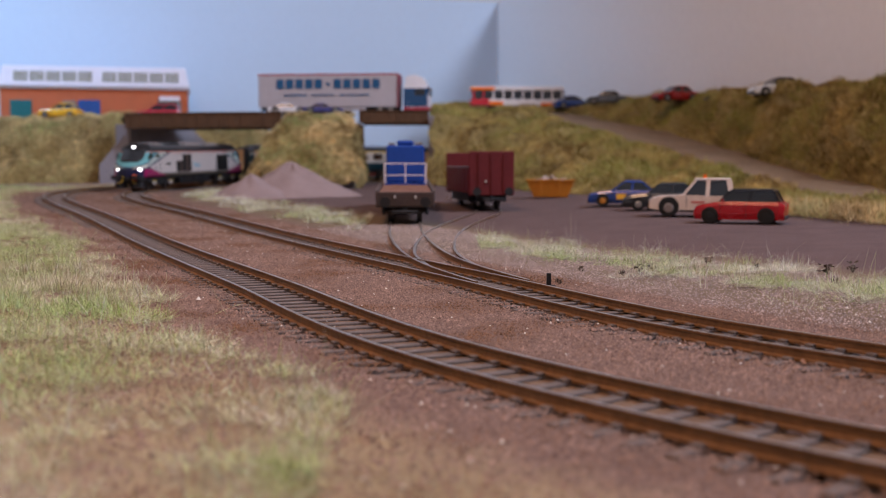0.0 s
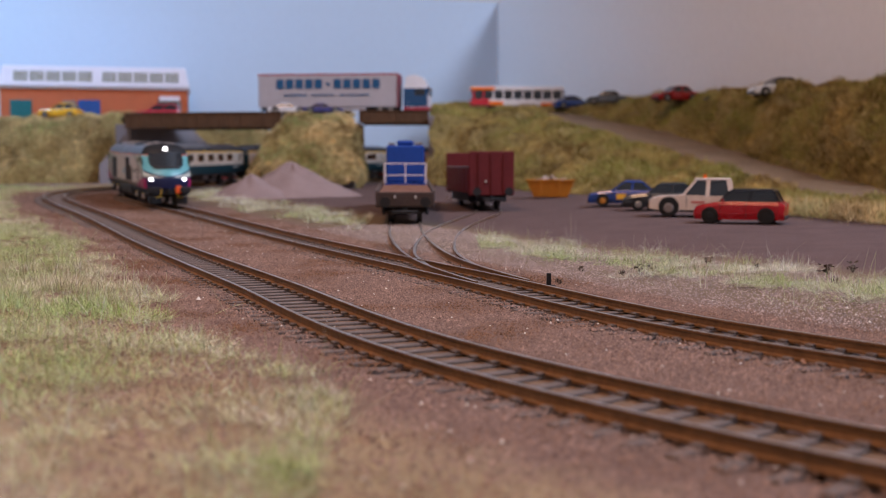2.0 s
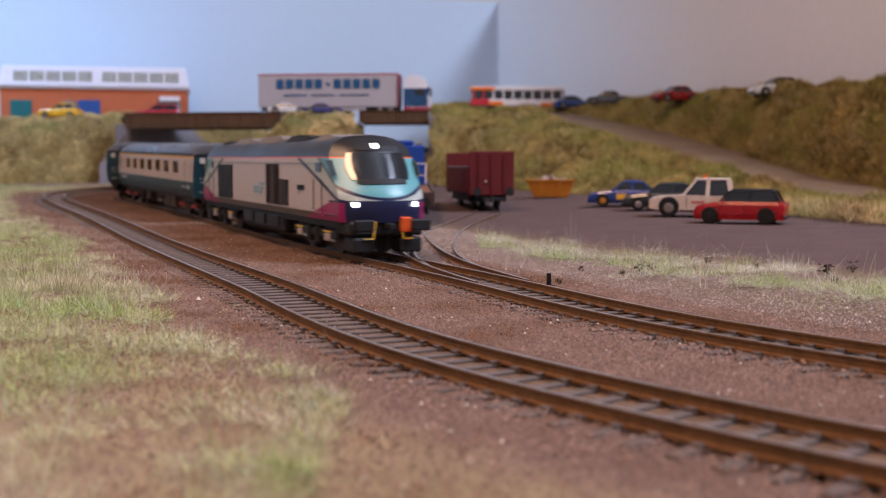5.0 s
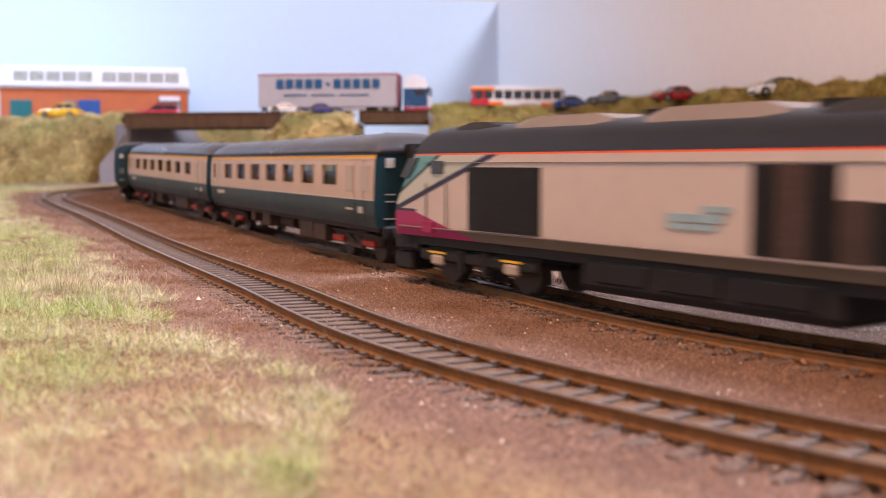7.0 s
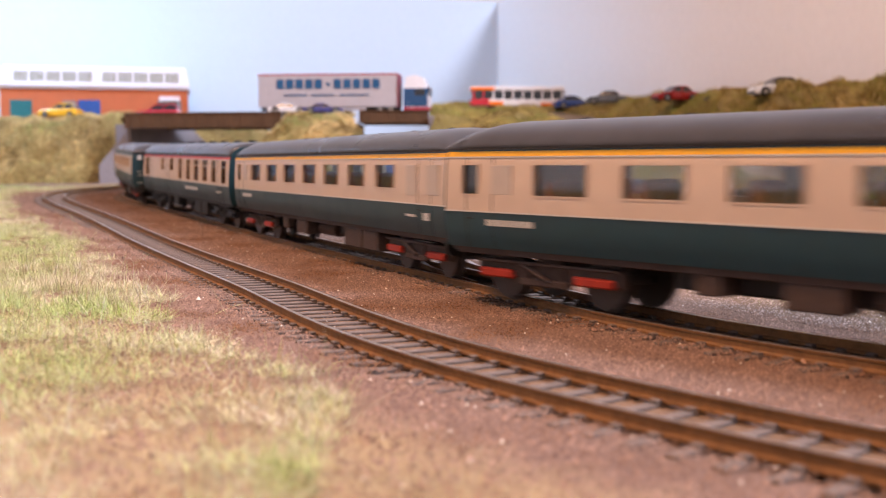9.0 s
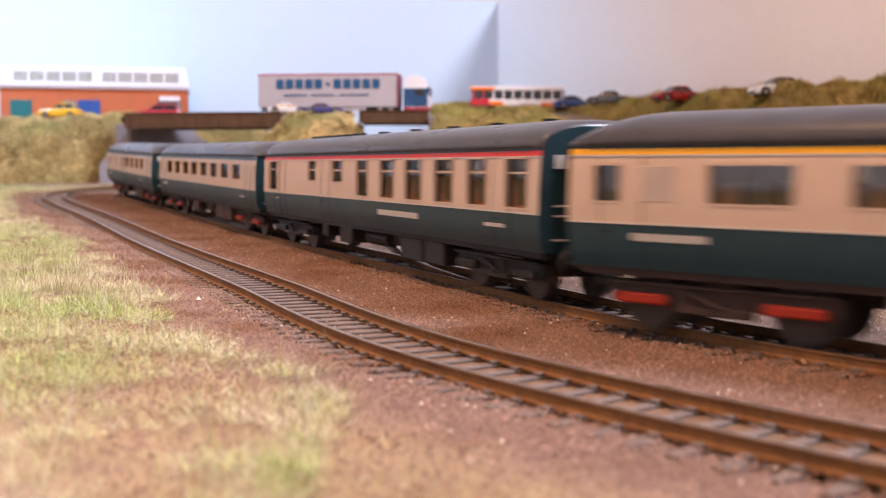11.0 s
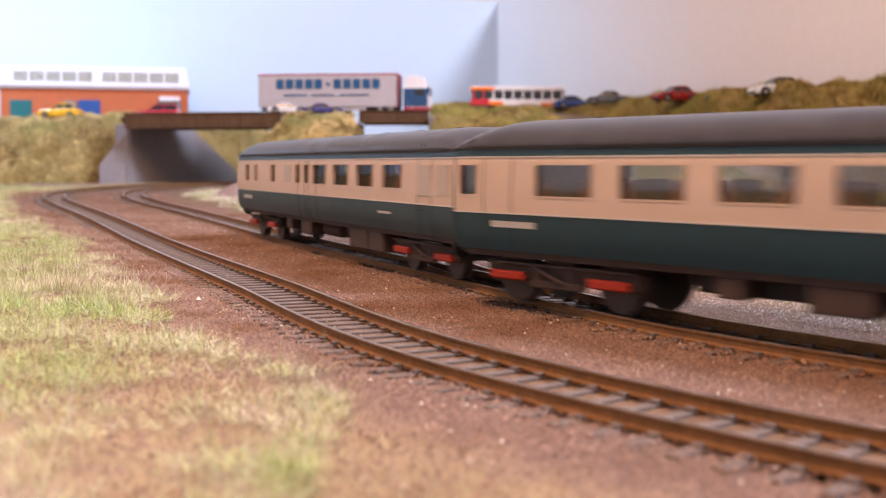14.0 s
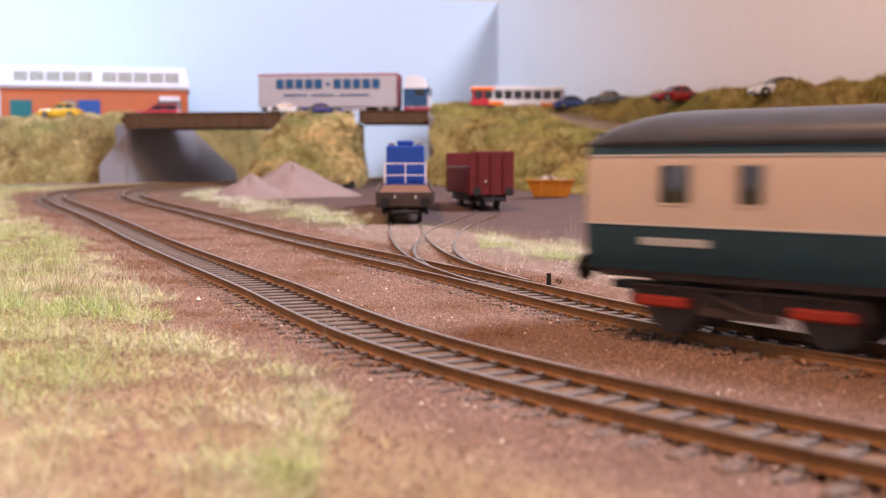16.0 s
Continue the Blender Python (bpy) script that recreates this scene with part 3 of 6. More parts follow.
    # ends with gangways
    for ex in (-1, 1):
        bm = bmesh.new()
        prof = [(half_width(z), z) for z in zs]
        pts = [(y, z) for y, z in prof] + ([(0.0160, 0.0424), (0.0120, 0.0442), (0.006, 0.0451)] if mk1 else [(0.0162, 0.0407), (0.0120, 0.0414), (0.006, 0.0418)])
        ring = pts + [(-y, z) for y, z in pts[::-1]]
        loft(bm, [[(ex * (HL - 0.0006), y, z) for y, z in ring], [(ex * (HL + 0.0002), y * 0.985, z) for y, z in ring]])
        end = part("end_panel", bm, M_BLUE, t)
        bm = bmesh.new()
        for k in range(5):
            x = ex * (HL + 0.0002 + 0.0011 * k)
            s = 0.0 if k % 2 else 0.0004
            box(bm, min(x, x + ex * 0.0011), max(x, x + ex * 0.0011), -0.0072 + s, 0.0072 - s, 0.0140, 0.0428 - s)
        part("gangway", bm, M_BLACK, end, "black bellows gangway")
        x = ex * (HL + 0.0059)
        part("gangway_door", boxb(min(x, x + ex * 0.0003), max(x, x + ex * 0.0003), -0.0047, 0.0047, 0.0150, 0.0412), M_TAN, end, "tan gangway end door")
        xx = ex * (HL + 0.0003)
        for zz, w in ((0.0345, 0.0016), (0.0250, 0.0018), (0.0225, 0.0018), (0.0165, 0.0022)):
            for sg in (-1, 1):
                part("end_label", boxb(min(xx, xx + ex * 0.0003), max(xx, xx + ex * 0.0003), sg * 0.0125 - w, sg * 0.0125 + w, zz, zz + (0.0034 if zz > 0.03 else 0.0005)), M_WHITE, end, "small pale mark on the coach end")
        bm = bmesh.new()
        for sg in (-1, 1):
            cyl(bm, (ex * (HL - 0.001), sg * 0.0115, 0.0128), (ex * (HL + 0.0045), sg * 0.0115, 0.0128), 0.0009, 10)
            cyl(bm, (ex * (HL + 0.0045), sg * 0.0115, 0.0128), (ex * (HL + 0.0053), sg * 0.0115, 0.0128), 0.0030, 14)
        box(bm, min(ex * 0.120, ex * (HL + 0.004)), max(ex * 0.120, ex * (HL + 0.004)), -0.002, 0.002, 0.0075, 0.0092)
        part("buffer_gear", bm, M_BLACK, end)
        coach_bogie(t, ex * 0.101, *((M_BLACK, M_BLACK, "") if mk1 else (M_UNDER, M_AXLE, "dull red axlebox and spring cover")))
    # underframe
    fl = part("floor_pan", boxb(-HL + 0.001, HL - 0.001, -0.0150, 0.0150, 0.0122, 0.0140), M_BLACK, t)
    for sg in (-1, 1):
        part("sole_bar", boxb(-HL + 0.002, HL - 0.002, sg * 0.0152 - 0.0008, sg * 0.0152 + 0.0008, 0.0118, 0.0139, 0.0002), M_UNDER if not mk1 else M_BLACK, fl)
        um = M_UNDER if not mk1 else M_BLACK
        for x0, x1, z0 in ((0.034, 0.053, 0.0048), (0.055, 0.076 - 0.006, 0.0048), (-0.030, -0.016, 0.0062), (-0.052, -0.045, 0.0072)):
            part("battery_box", boxb(x0, x1, sg * 0.0118 - 0.0040, sg * 0.0118 + 0.0036, z0, 0.0120, 0.0004), um, fl)
        bm = bmesh.new()
        cyl(bm, (-0.012, sg * 0.009, 0.0090), (0.010, sg * 0.009, 0.0090), 0.0028, 14)
        part("air_reservoir", bm, um, fl)
        part("step_board", boxb(0.108, 0.122, sg * 0.0158 - 0.0008, sg * 0.0158 + 0.0008, 0.0112, 0.0116), M_BLACK, fl)
    # Added black block that closes the bright see-through gap beneath the coach
    part("underframe_filler", boxb(-0.062, 0.066, -0.0095, 0.0095, 0.0072, 0.0122, 0.0006), M_BLACK, fl)
    # inside
    part("saloon_floor", boxb(-HL + 0.002, HL - 0.002, -0.0165, 0.0165, 0.0190, 0.0198), M_SEAT, t, "brown carpeted floor")
    part("ceiling_lining", boxb(-HL + 0.002, HL - 0.002, -0.0160, 0.0160, 0.0392, 0.0398), M_CREAM, t)
    bm = bmesh.new()
    for sg in (-1, 1):
        box(bm, -0.0016, 0.0016, sg * 0.0102 - 0.0056, sg * 0.0102 + 0.0056, 0.0198, 0.0320, 0.0008)
        box(bm, -0.0062, 0.0062, sg * 0.0102 - 0.0056, sg * 0.0102 + 0.0056, 0.0205, 0.0248, 0.0008)
    me = bpy.data.meshes.new("seat_pair")
    bm.to_mesh(me)
    bm.free()
    me.materials.append(M_SEAT)
    for x in seats:
        o = new("seat", me)
        o.parent = t
        o.location = (x, 0, 0)
    for x in (-0.108, 0.108):
        part("partition", boxb(x - 0.0004, x + 0.0004, -0.0165, 0.0165, 0.0198, 0.0390), M_SEAT, t)
    return t


WZ0, WZ1 = 0.0278, 0.0354


def fo_coach():
    win = [(round(c - 0.0090, 5), round(c + 0.0090, 5), WZ0, WZ1) for c in -0.0912 + 0.0293 * np.arange(7)]
    win += [(-0.1278, -0.1215, WZ0, WZ1)]
    return mk_coach("blue and pale grey railway coach with a yellow roofline stripe", win,
                    [(0.1045, 0.1125, WZ0 - 0.002, WZ1), (0.1215, 0.1305, 0.0262, WZ1), (-0.1160, -0.1085, WZ0, WZ1)], (0.1190, -0.121), M_YELLOW, (WZ0, WZ1),
                    np.arange(-0.098, 0.1, 0.0305 / 2), [(-0.118, -0.100, 0.0196, 0.0212), (0.104, 0.112, 0.0190, 0.0198), (0.118, 0.123, 0.0182, 0.0206)])


def tso_coach():
    win = [(round(c - 0.0092, 5), round(c + 0.0092, 5), WZ0, WZ1) for c in -0.0948 + 0.0271 * np.arange(8)]
    win += [(-0.1325, -0.1262, WZ0, WZ1)]
    return mk_coach("blue and pale grey second class railway coach with large windows", win,
                    [(0.1100, 0.1195, WZ0 - 0.002, WZ1), (0.1255, 0.1335, 0.0262, WZ1)], (0.1190, -0.118), None, (WZ0, WZ1),
                    np.arange(-0.104, 0.11, 0.0273 / 2), [(-0.120, -0.104, 0.0196, 0.0212), (0.102, 0.112, 0.0188, 0.0196)])


def bso_coach():
    win = [(round(c - 0.0086, 5), round(c + 0.0086, 5), WZ0, WZ1) for c in 0.0048 + 0.0268 * np.arange(4)]
    win += [(-0.1168, -0.1098, WZ0, WZ1), (-0.0992, -0.0940, WZ0, WZ1), (-0.0692, -0.0618, WZ0, WZ1), (-0.0285, -0.0222, WZ0, WZ1), (-0.0156, -0.0098, WZ0, WZ1)]
    return mk_coach("blue and pale grey brake coach with a blank luggage end", win,
                    [(0.1075, 0.1185, WZ0 - 0.002, WZ1), (0.1230, 0.1318, 0.0262, WZ1), (-0.0462, -0.0358, WZ0, WZ1)], (-0.020, -0.005, 0.113), None, (WZ0, WZ1),
                    np.arange(0.004, 0.11, 0.0261 / 2), [(-0.121, -0.105, 0.0190, 0.0206), (0.072, 0.084, 0.0190, 0.0198)])


def rmb_coach():
    win = [(a, b, 0.0245, 0.0370) for a, b in ((-0.1255, -0.1115), (-0.0025, 0.0095), (0.0220, 0.0350), (0.0450, 0.0590), (0.0690, 0.0825), (0.0928, 0.1050), (0.1165, 0.1285))]
    win += [(a, b, 0.0292, 0.0370) for a, b in ((-0.0632, -0.0522), (-0.0312, -0.0190))]
    return mk_coach("older blue and pale grey buffet coach with a red stripe", win, [], (-0.1035, -0.040, 0.114, -0.112), M_RED, (0.0245, 0.0292, 0.0370),
                    np.arange(0.008, 0.125, 0.0120), [(0.020, 0.056, 0.0186, 0.0204), (-0.114, -0.108, 0.0207, 0.0212), (0.104, 0.116, 0.0190, 0.0200)], True)


# ---------------------------------------------------------------- locomotive


LOCO_STRETCH = 1.045


def livery():
    """Silver sides with mint, teal, navy and magenta fields, bounded by straight lines in the body's own space."""
    m = mat("locomotive_paint", (0.57, 0.49, 0.455), 0.35, var=0.05, scale=30, bump=0.02, spec=0.45)
    nt = m.node_tree
    b = nt.nodes["Principled BSDF"]
    src = b.inputs["Base Color"].links[0].from_socket
    tc = nt.nodes.new("ShaderNodeTexCoord")
    sp = nt.nodes.new("ShaderNodeSeparateXYZ")
    nt.links.new(tc.outputs["Object"], sp.inputs[0])

    def calc(op, a, c):
        n = nt.nodes.new("ShaderNodeMath")
        n.operation = op
        for k, v in ((0, a), (1, c)):
            if isinstance(v, (int, float)):
                n.inputs[k].default_value = v
            else:
                nt.links.new(v, n.inputs[k])
        return n.outputs[0]
    ax = calc("MULTIPLY", calc("ABSOLUTE", sp.outputs["X"], 0.0), 1 / LOCO_STRETCH)
    z = sp.outputs["Z"]

    def beyond(x0, z0, x1, z1):
        """1 on the nose side of the line through two points."""
        nx, nz = z0 - z1, x1 - x0
        d = calc("ADD", calc("MULTIPLY", ax, nx), calc("MULTIPLY", z, nz))
        return calc("GREATER_THAN", d, nx * x0 + nz * z0)

    def below(zz):
        return calc("LESS_THAN", z, zz)
    both = lambda a, c: calc("MULTIPLY", a, c)

    def paint(src, mask, color):
        n = nt.nodes.new("ShaderNodeMix")
        n.data_type = "RGBA"
        nt.links.new(mask, n.inputs["Factor"])
        nt.links.new(src, n.inputs[6])
        n.inputs[7].default_value = (*color, 1)
        return n.outputs[2]
    navy, teal, mag = (0.012, 0.016, 0.060), (0.13, 0.38, 0.41), (0.34, 0.012, 0.11)
    src = paint(src, below(0.0166), (0.12, 0.10, 0.075))
    src = paint(src, beyond(0.066, 0.0388, 0.117, 0.0225), (0.50, 0.54, 0.48))
    low = both(beyond(0.066, 0.0388, 0.117, 0.0225), calc("SUBTRACT", 1.0, beyond(0.0715, 0.0388, 0.1225, 0.0225)))
    src = paint(src, low, navy)
    src = paint(src, beyond(0.0950, 0.0388, 0.1245, 0.0240), navy)
    src = paint(src, beyond(0.0970, 0.0388, 0.1265, 0.0240), teal)
    src = paint(src, both(calc("GREATER_THAN", ax, 0.100), calc("GREATER_THAN", z, 0.0368)), teal)
    src = paint(src, both(calc("GREATER_THAN", ax, 0.110), below(0.0220)), navy)
    tri = both(calc("GREATER_THAN", ax, 0.078), calc("SUBTRACT", 1.0, beyond(0.078, 0.0138, 0.112, 0.0215)))
    src = paint(src, both(both(tri, below(0.0212)), calc("LESS_THAN", ax, 0.1235)), mag)
    src = paint(src, calc("GREATER_THAN", z, 0.0383), (0.80, 0.10, 0.02))
    src = paint(src, calc("GREATER_THAN", z, 0.0388), (0.012, 0.011, 0.013))
    nt.links.new(src, b.inputs["Base Color"])
    return m


M_LIVERY = livery()
LOCO_HALF = 0.129


def loco_w(z):
    return float(np.interp(z, (0.0138, 0.0165, 0.0389, 0.0400, 0.0425, 0.0446, 0.0460, 0.0470, 0.0475), (0.0168, 0.0174, 0.0174, 0.0170, 0.0158, 0.0140, 0.0112, 0.0070, 0.0)))


def loco_front(y, z):
    back = float(np.interp(z, (0.0138, 0.0200, 0.0240, 0.0275, 0.0430, 0.0486), (0.0005, 0.0, 0.0010, 0.0036, 0.0150, 0.0225)))
    return LOCO_HALF - back - 22.0 * y * y


def locomotive():
    t = thing("diesel_locomotive", Matrix(), "silver, teal and magenta diesel locomotive with lit headlights", "locomotive")
    zs = [0.0138, 0.0150, 0.0165, 0.0185, 0.0205, 0.0225, 0.0245, 0.0265, 0.0290, 0.0320, 0.0350, 0.0380, 0.0389, 0.0400, 0.0425, 0.0446, 0.0460, 0.0470, 0.0475]
    rings = []
    for z in zs:
        w = max(loco_w(z), 0.0003)
        ys = np.linspace(-w, w, 15)
        xe = loco_front(w, z)
        side = np.linspace(xe, -xe, 28)[1:-1]
        ring = [(loco_front(y, z), y, z) for y in ys] + [(x, w, z) for x in side] + [(-loco_front(y, z), y, z) for y in ys[::-1]] + [(x, -w, z) for x in side[::-1]]
        rings.append(ring)
    body = part("body", loft(bmesh.new(), rings), M_LIVERY, t)
    body.data.shade_smooth()
    body.data.set_sharp_from_angle(angle=radians(32))

    def nose_patch(name, sx, y0, y1, z0, z1, lift, material, label="", n=12, taper=0.0):
        rows = []
        for z in np.linspace(z0, z1, 9):
            k = 1 - taper * abs((z - z0) / (z1 - z0) - 0.5) ** 2 * 4
            rows.append([(sx * (loco_front(y, z) + lift), y, z) for y in np.linspace(y0 * k, y1 * k, n)])
        rows2 = [[(x - sx * 0.0005, y, z) for x, y, z in r] for r in rows]
        bm = bmesh.new()
        for R in (rows, rows2):
            loft(bm, R, close=False, caps=False)
        loft(bm, [rows[0], rows2[0]], close=False, caps=False)
        loft(bm, [rows[-1], rows2[-1]], close=False, caps=False)
        loft(bm, [[r[0] for r in rows], [r[0] for r in rows2]], close=False, caps=False)
        loft(bm, [[r[-1] for r in rows], [r[-1] for r in rows2]], close=False, caps=False)
        return part(name, bm, material, body, label)
    for sx in (-1, 1):
        nose_patch("windscreen", sx, -0.0128, 0.0128, 0.0300, 0.0404, 0.0004, M_DARK_PANE, "dark curved windscreen", taper=0.10)
        nose_patch("lamp_panel", sx, -0.0085, 0.0085, 0.0414, 0.0452, 0.0003, M_BLACK)
        nose_patch("wiper_cowl", sx, -0.0100, 0.0100, 0.0284, 0.0304, 0.0005, M_BLACK)
        lamps = M_LAMP if sx > 0 else M_FROST
        for y0, y1, z0, z1 in ((-0.0014, 0.0014, 0.0423, 0.0440), (-0.0134, -0.0110, 0.0198, 0.0214), (0.0110, 0.0134, 0.0198, 0.0214)):
            nose_patch("headlight", sx, y0, y1, z0, z1, 0.0007, lamps, "bright white headlight" if sx > 0 else "unlit marker lamp", n=4)
        bm = boxb(min(sx * 0.112, sx * 0.1275), max(sx * 0.112, sx * 0.1275), -0.0150, 0.0150, 0.0085, 0.0142, 0.0010)
        part("buffer_beam", bm, M_BLACK, t)
        for sy in (-1, 1):
            bm = bmesh.new()
            cyl(bm, (sx * 0.126, sy * 0.0115, 0.0130), (sx * 0.1325, sy * 0.0115, 0.0130), 0.0016, 12)
            box(bm, min(sx * 0.1325, sx * 0.1345), max(sx * 0.1325, sx * 0.1345), sy * 0.0115 - 0.0040, sy * 0.0115 + 0.0040, 0.0108, 0.0152, 0.0006)
            part("buffer", bm, M_BLACK, t)
            bm = boxb(min(sx * 0.118, sx * 0.129), max(sx * 0.118, sx * 0.129), sy * 0.0095 - 0.0045, sy * 0.0095 + 0.0045, 0.0022, 0.0080, 0.0008)
            part("snowplough", bm, M_BLACK, t)
            bm = bmesh.new()
            cyl(bm, (sx * 0.1285, sy * 0.0050, 0.0142), (sx * 0.1295, sy * 0.0062, 0.0076), 0.0003, 6)
            cyl(bm, (sx * 0.1295, sy * 0.0062, 0.0076), (sx * 0.1295, sy * 0.0100, 0.0076), 0.0003, 6)
            part("brake_hose", bm, M_HANDRAIL, t, "yellow brake hose")
        part("coupling_socket", boxb(min(sx * 0.1270, sx * 0.1296), max(sx * 0.1270, sx * 0.1296), 0.0052, 0.0096, 0.0100, 0.0158, 0.0005), M_ORANGE, t, "bright orange coupling box")
        part("drawhook", boxb(min(sx * 0.126, sx * 0.134), max(sx * 0.126, sx * 0.134), -0.0012, 0.0012, 0.0112, 0.0136, 0.0003), M_BLACK, t)
    # side fittings
    for sy in (-1, 1):
        y = sy * 0.0175

        def plate(name, x0, x1, z0, z1, material, label="", th=0.0003):
            return part(name, boxb(x0, x1, y - th, y + th, z0, z1, 0.0001), material, body, label)

        def grille(x0, x1, z0, z1, n, upright=False):
            g = plate("grille", x0, x1, z0, z1, M_GRILLE, "black louvred grille")
            bm = bmesh.new()
            for k in range(n):
                if upright:
                    a = x0 + (x1 - x0) * (k + 0.5) / n
                    box(bm, a - 0.0002, a + 0.0002, y - 0.0006, y + 0.0006, z0 + 0.0004, z1 - 0.0004)
                else:
                    a = z0 + (z1 - z0) * (k + 0.5) / n
                    box(bm, x0 + 0.0004, x1 - 0.0004, y - 0.0006, y + 0.0006, a - 0.00014, a + 0.00014)
            part("louvre", bm, M_BLACK, g)
        grille(-0.0815, -0.0490, 0.0170, 0.0348, 30)
        grille(0.0195, 0.0250, 0.0172, 0.0357, 9, True)
        plate("door_panel", 0.0252, 0.0330, 0.0172, 0.0357, M_UNDER)
        grille(0.0332, 0.0396, 0.0172, 0.0357, 9, True)
        plate("door_panel", 0.0398, 0.0468, 0.0172, 0.0290, M_UNDER)
        grille(0.0470, 0.0545, 0.0174, 0.0288, 18)
        grille(0.0690, 0.0780, 0.0248, 0.0270, 5)
        for sx in (-1, 1):
            bm = bmesh.new()
            P = [(sx * 0.1080, 0.0375), (sx * 0.1135, 0.0375), (sx * 0.1185, 0.0318), (sx * 0.1140, 0.0312)]
            loft(bm, [[(x, y + o, z) for x, z in P] for o in (-0.0004, 0.0004)])
            part("cab_window", bm, M_DARK_PANE, body, "dark cab side window")
            part("cab_door_window", boxb(min(sx * 0.0945, sx * 0.1010), max(sx * 0.0945, sx * 0.1010), y - 0.0004, y + 0.0004, 0.0328, 0.0366, 0.0001), M_DARK_PANE, body)
            bm = bmesh.new()
            for x in (0.0925, 0.1032):
                cyl(bm, (sx * x, y + sy * 0.0006, 0.0175), (sx * x, y + sy * 0.0006, 0.0300), 0.0002, 6)
            part("handrail", bm, M_STEEL, body)
            part("fuel_flap", boxb(min(sx * 0.100, sx * 0.106), max(sx * 0.100, sx * 0.106), y - 0.0004, y + 0.0004, 0.0150, 0.0185, 0.0001), mat("magenta_flap", (0.36, 0.02, 0.12), 0.4, bump=0.0), body)
        bm = bmesh.new()
        for k, (x0, x1, z0, z1) in enumerate(((-0.004, 0.012, 0.0232, 0.0250), (-0.004, 0.010, 0.0215, 0.0228), (0.006, 0.014, 0.0255, 0.0268))):
            box(bm, x0, x1, y - 0.0003, y + 0.0003, z0, z1)
        part("fleet_marking", bm, mat("pale_blue_mark", (0.30, 0.45, 0.52), 0.5, bump=0.0), body, "pale blue bars on the body side")
        plate("body_seam", -0.120, 0.118, 0.0163, 0.0167, M_PALE)
        plate("rain_strip", -0.105, 0.105, 0.0360, 0.0362, M_PALE)
    # roof fittings
    for x0, x1, z1, m_ in ((-0.068, -0.030, 0.0484, M_PALE), (-0.018, 0.022, 0.0488, M_PALE), (0.030, 0.066, 0.0482, M_BLACK), (0.074, 0.096, 0.0480, M_PALE), (-0.098, -0.078, 0.0478, M_BLACK)):
        bm = bmesh.new()
        rings = []
        for x, k in ((x0, 0.4), (x0 + 0.006, 1.0), (x1 - 0.006, 1.0), (x1, 0.4)):
            zz = 0.0460 + (z1 - 0.0460) * k
            rings.append([(x, -0.0135, 0.0440), (x, -0.0100, zz), (x, 0.0100, zz), (x, 0.0135, 0.0440)])
        part("roof_pod", loft(bm, rings), m_, body)
    for x in (-0.024, 0.026):
        bm = bmesh.new()
        cyl(bm, (x, 0, 0.047), (x, 0, 0.0490), 0.0045, 16)
        part("exhaust", bm, M_BLACK, body)
    # running gear
    part("fuel_tank", boxb(-0.036, 0.040, -0.0155, 0.0155, 0.0042, 0.0136, 0.0020, 2), M_BLACK, t)
    for x0, x1 in ((-0.030, -0.012), (-0.008, 0.010), (0.014, 0.034)):
        for sy in (-1, 1):
            part("tank_hatch", boxb(x0, x1, sy * 0.0158 - 0.0005, sy * 0.0158 + 0.0005, 0.0070, 0.0120, 0.0003), M_GRILLE, t)
    part("frame", boxb(-0.118, 0.118, -0.0150, 0.0150, 0.0110, 0.0140), M_BLACK, t)
    for sx in (-1, 1):
        x = sx * 0.083
        b = part("bogie", boxb(x - 0.028, x + 0.028, -0.0130, 0.0130, 0.0085, 0.0110, 0.0006), M_BLACK, t)
        for sy in (-1, 1):
            bm = boxb(x - 0.029, x + 0.029, sy * 0.0138 - 0.0012, sy * 0.0138 + 0.0012, 0.0062, 0.0098, 0.0008)
            for dx in (-0.006, 0.006):
                cyl(bm, (x + dx, sy * 0.0145, 0.0040), (x + dx, sy * 0.0145, 0.0105), 0.0016, 10)
            part("side_frame", bm, M_BLACK, b)
            for dx in (-0.0185, 0.0185):
                part("axlebox", boxb(x + dx - 0.0030, x + dx + 0.0030, sy * 0.0150 - 0.0008, sy * 0.0150 + 0.0008, 0.0052, 0.0084, 0.0006), M_FROST, b, "pale grey axlebox cover")
                part("guard_strip", boxb(x + dx - 0.0045, x + dx + 0.0045, sy * 0.0152 - 0.0004, sy * 0.0152 + 0.0004, 0.0088, 0.0094), M_HANDRAIL, b, "yellow painted edge strip")
        for dx in (-0.0185, 0.0185):
            bm = bmesh.new()
            wheelset(bm, x + dx, 0.0071)
            part("wheelset", bm, M_STEEL, b)
    for ob in t.children_recursive:
        ob.data.transform(Matrix.Diagonal((LOCO_STRETCH, 1, 1, 1)))
    return t


def build_train():
    TRAIN.append((locomotive(), -0.0418, 0.0867))
    a = fo_coach()
    made = [a, copy_thing(a, Matrix()), rmb_coach(), tso_coach(), bso_coach()]
    for i, c in enumerate(made):
        TRAIN.append((c, 0.252 + 0.2878 * i, 0.101))


TRAIN = []


def train_front(t):
    """How far the locomotive's nose has come along the line."""
    return float(np.interp(t, (0, 1, 2, 3, 4, 4.2, 5.2, 6.3, 13, 16), (1.786, 1.945, 2.085, 2.213, 2.366, 2.3985, 2.5615, 2.7349, 3.9, 4.4217)))


build_train()

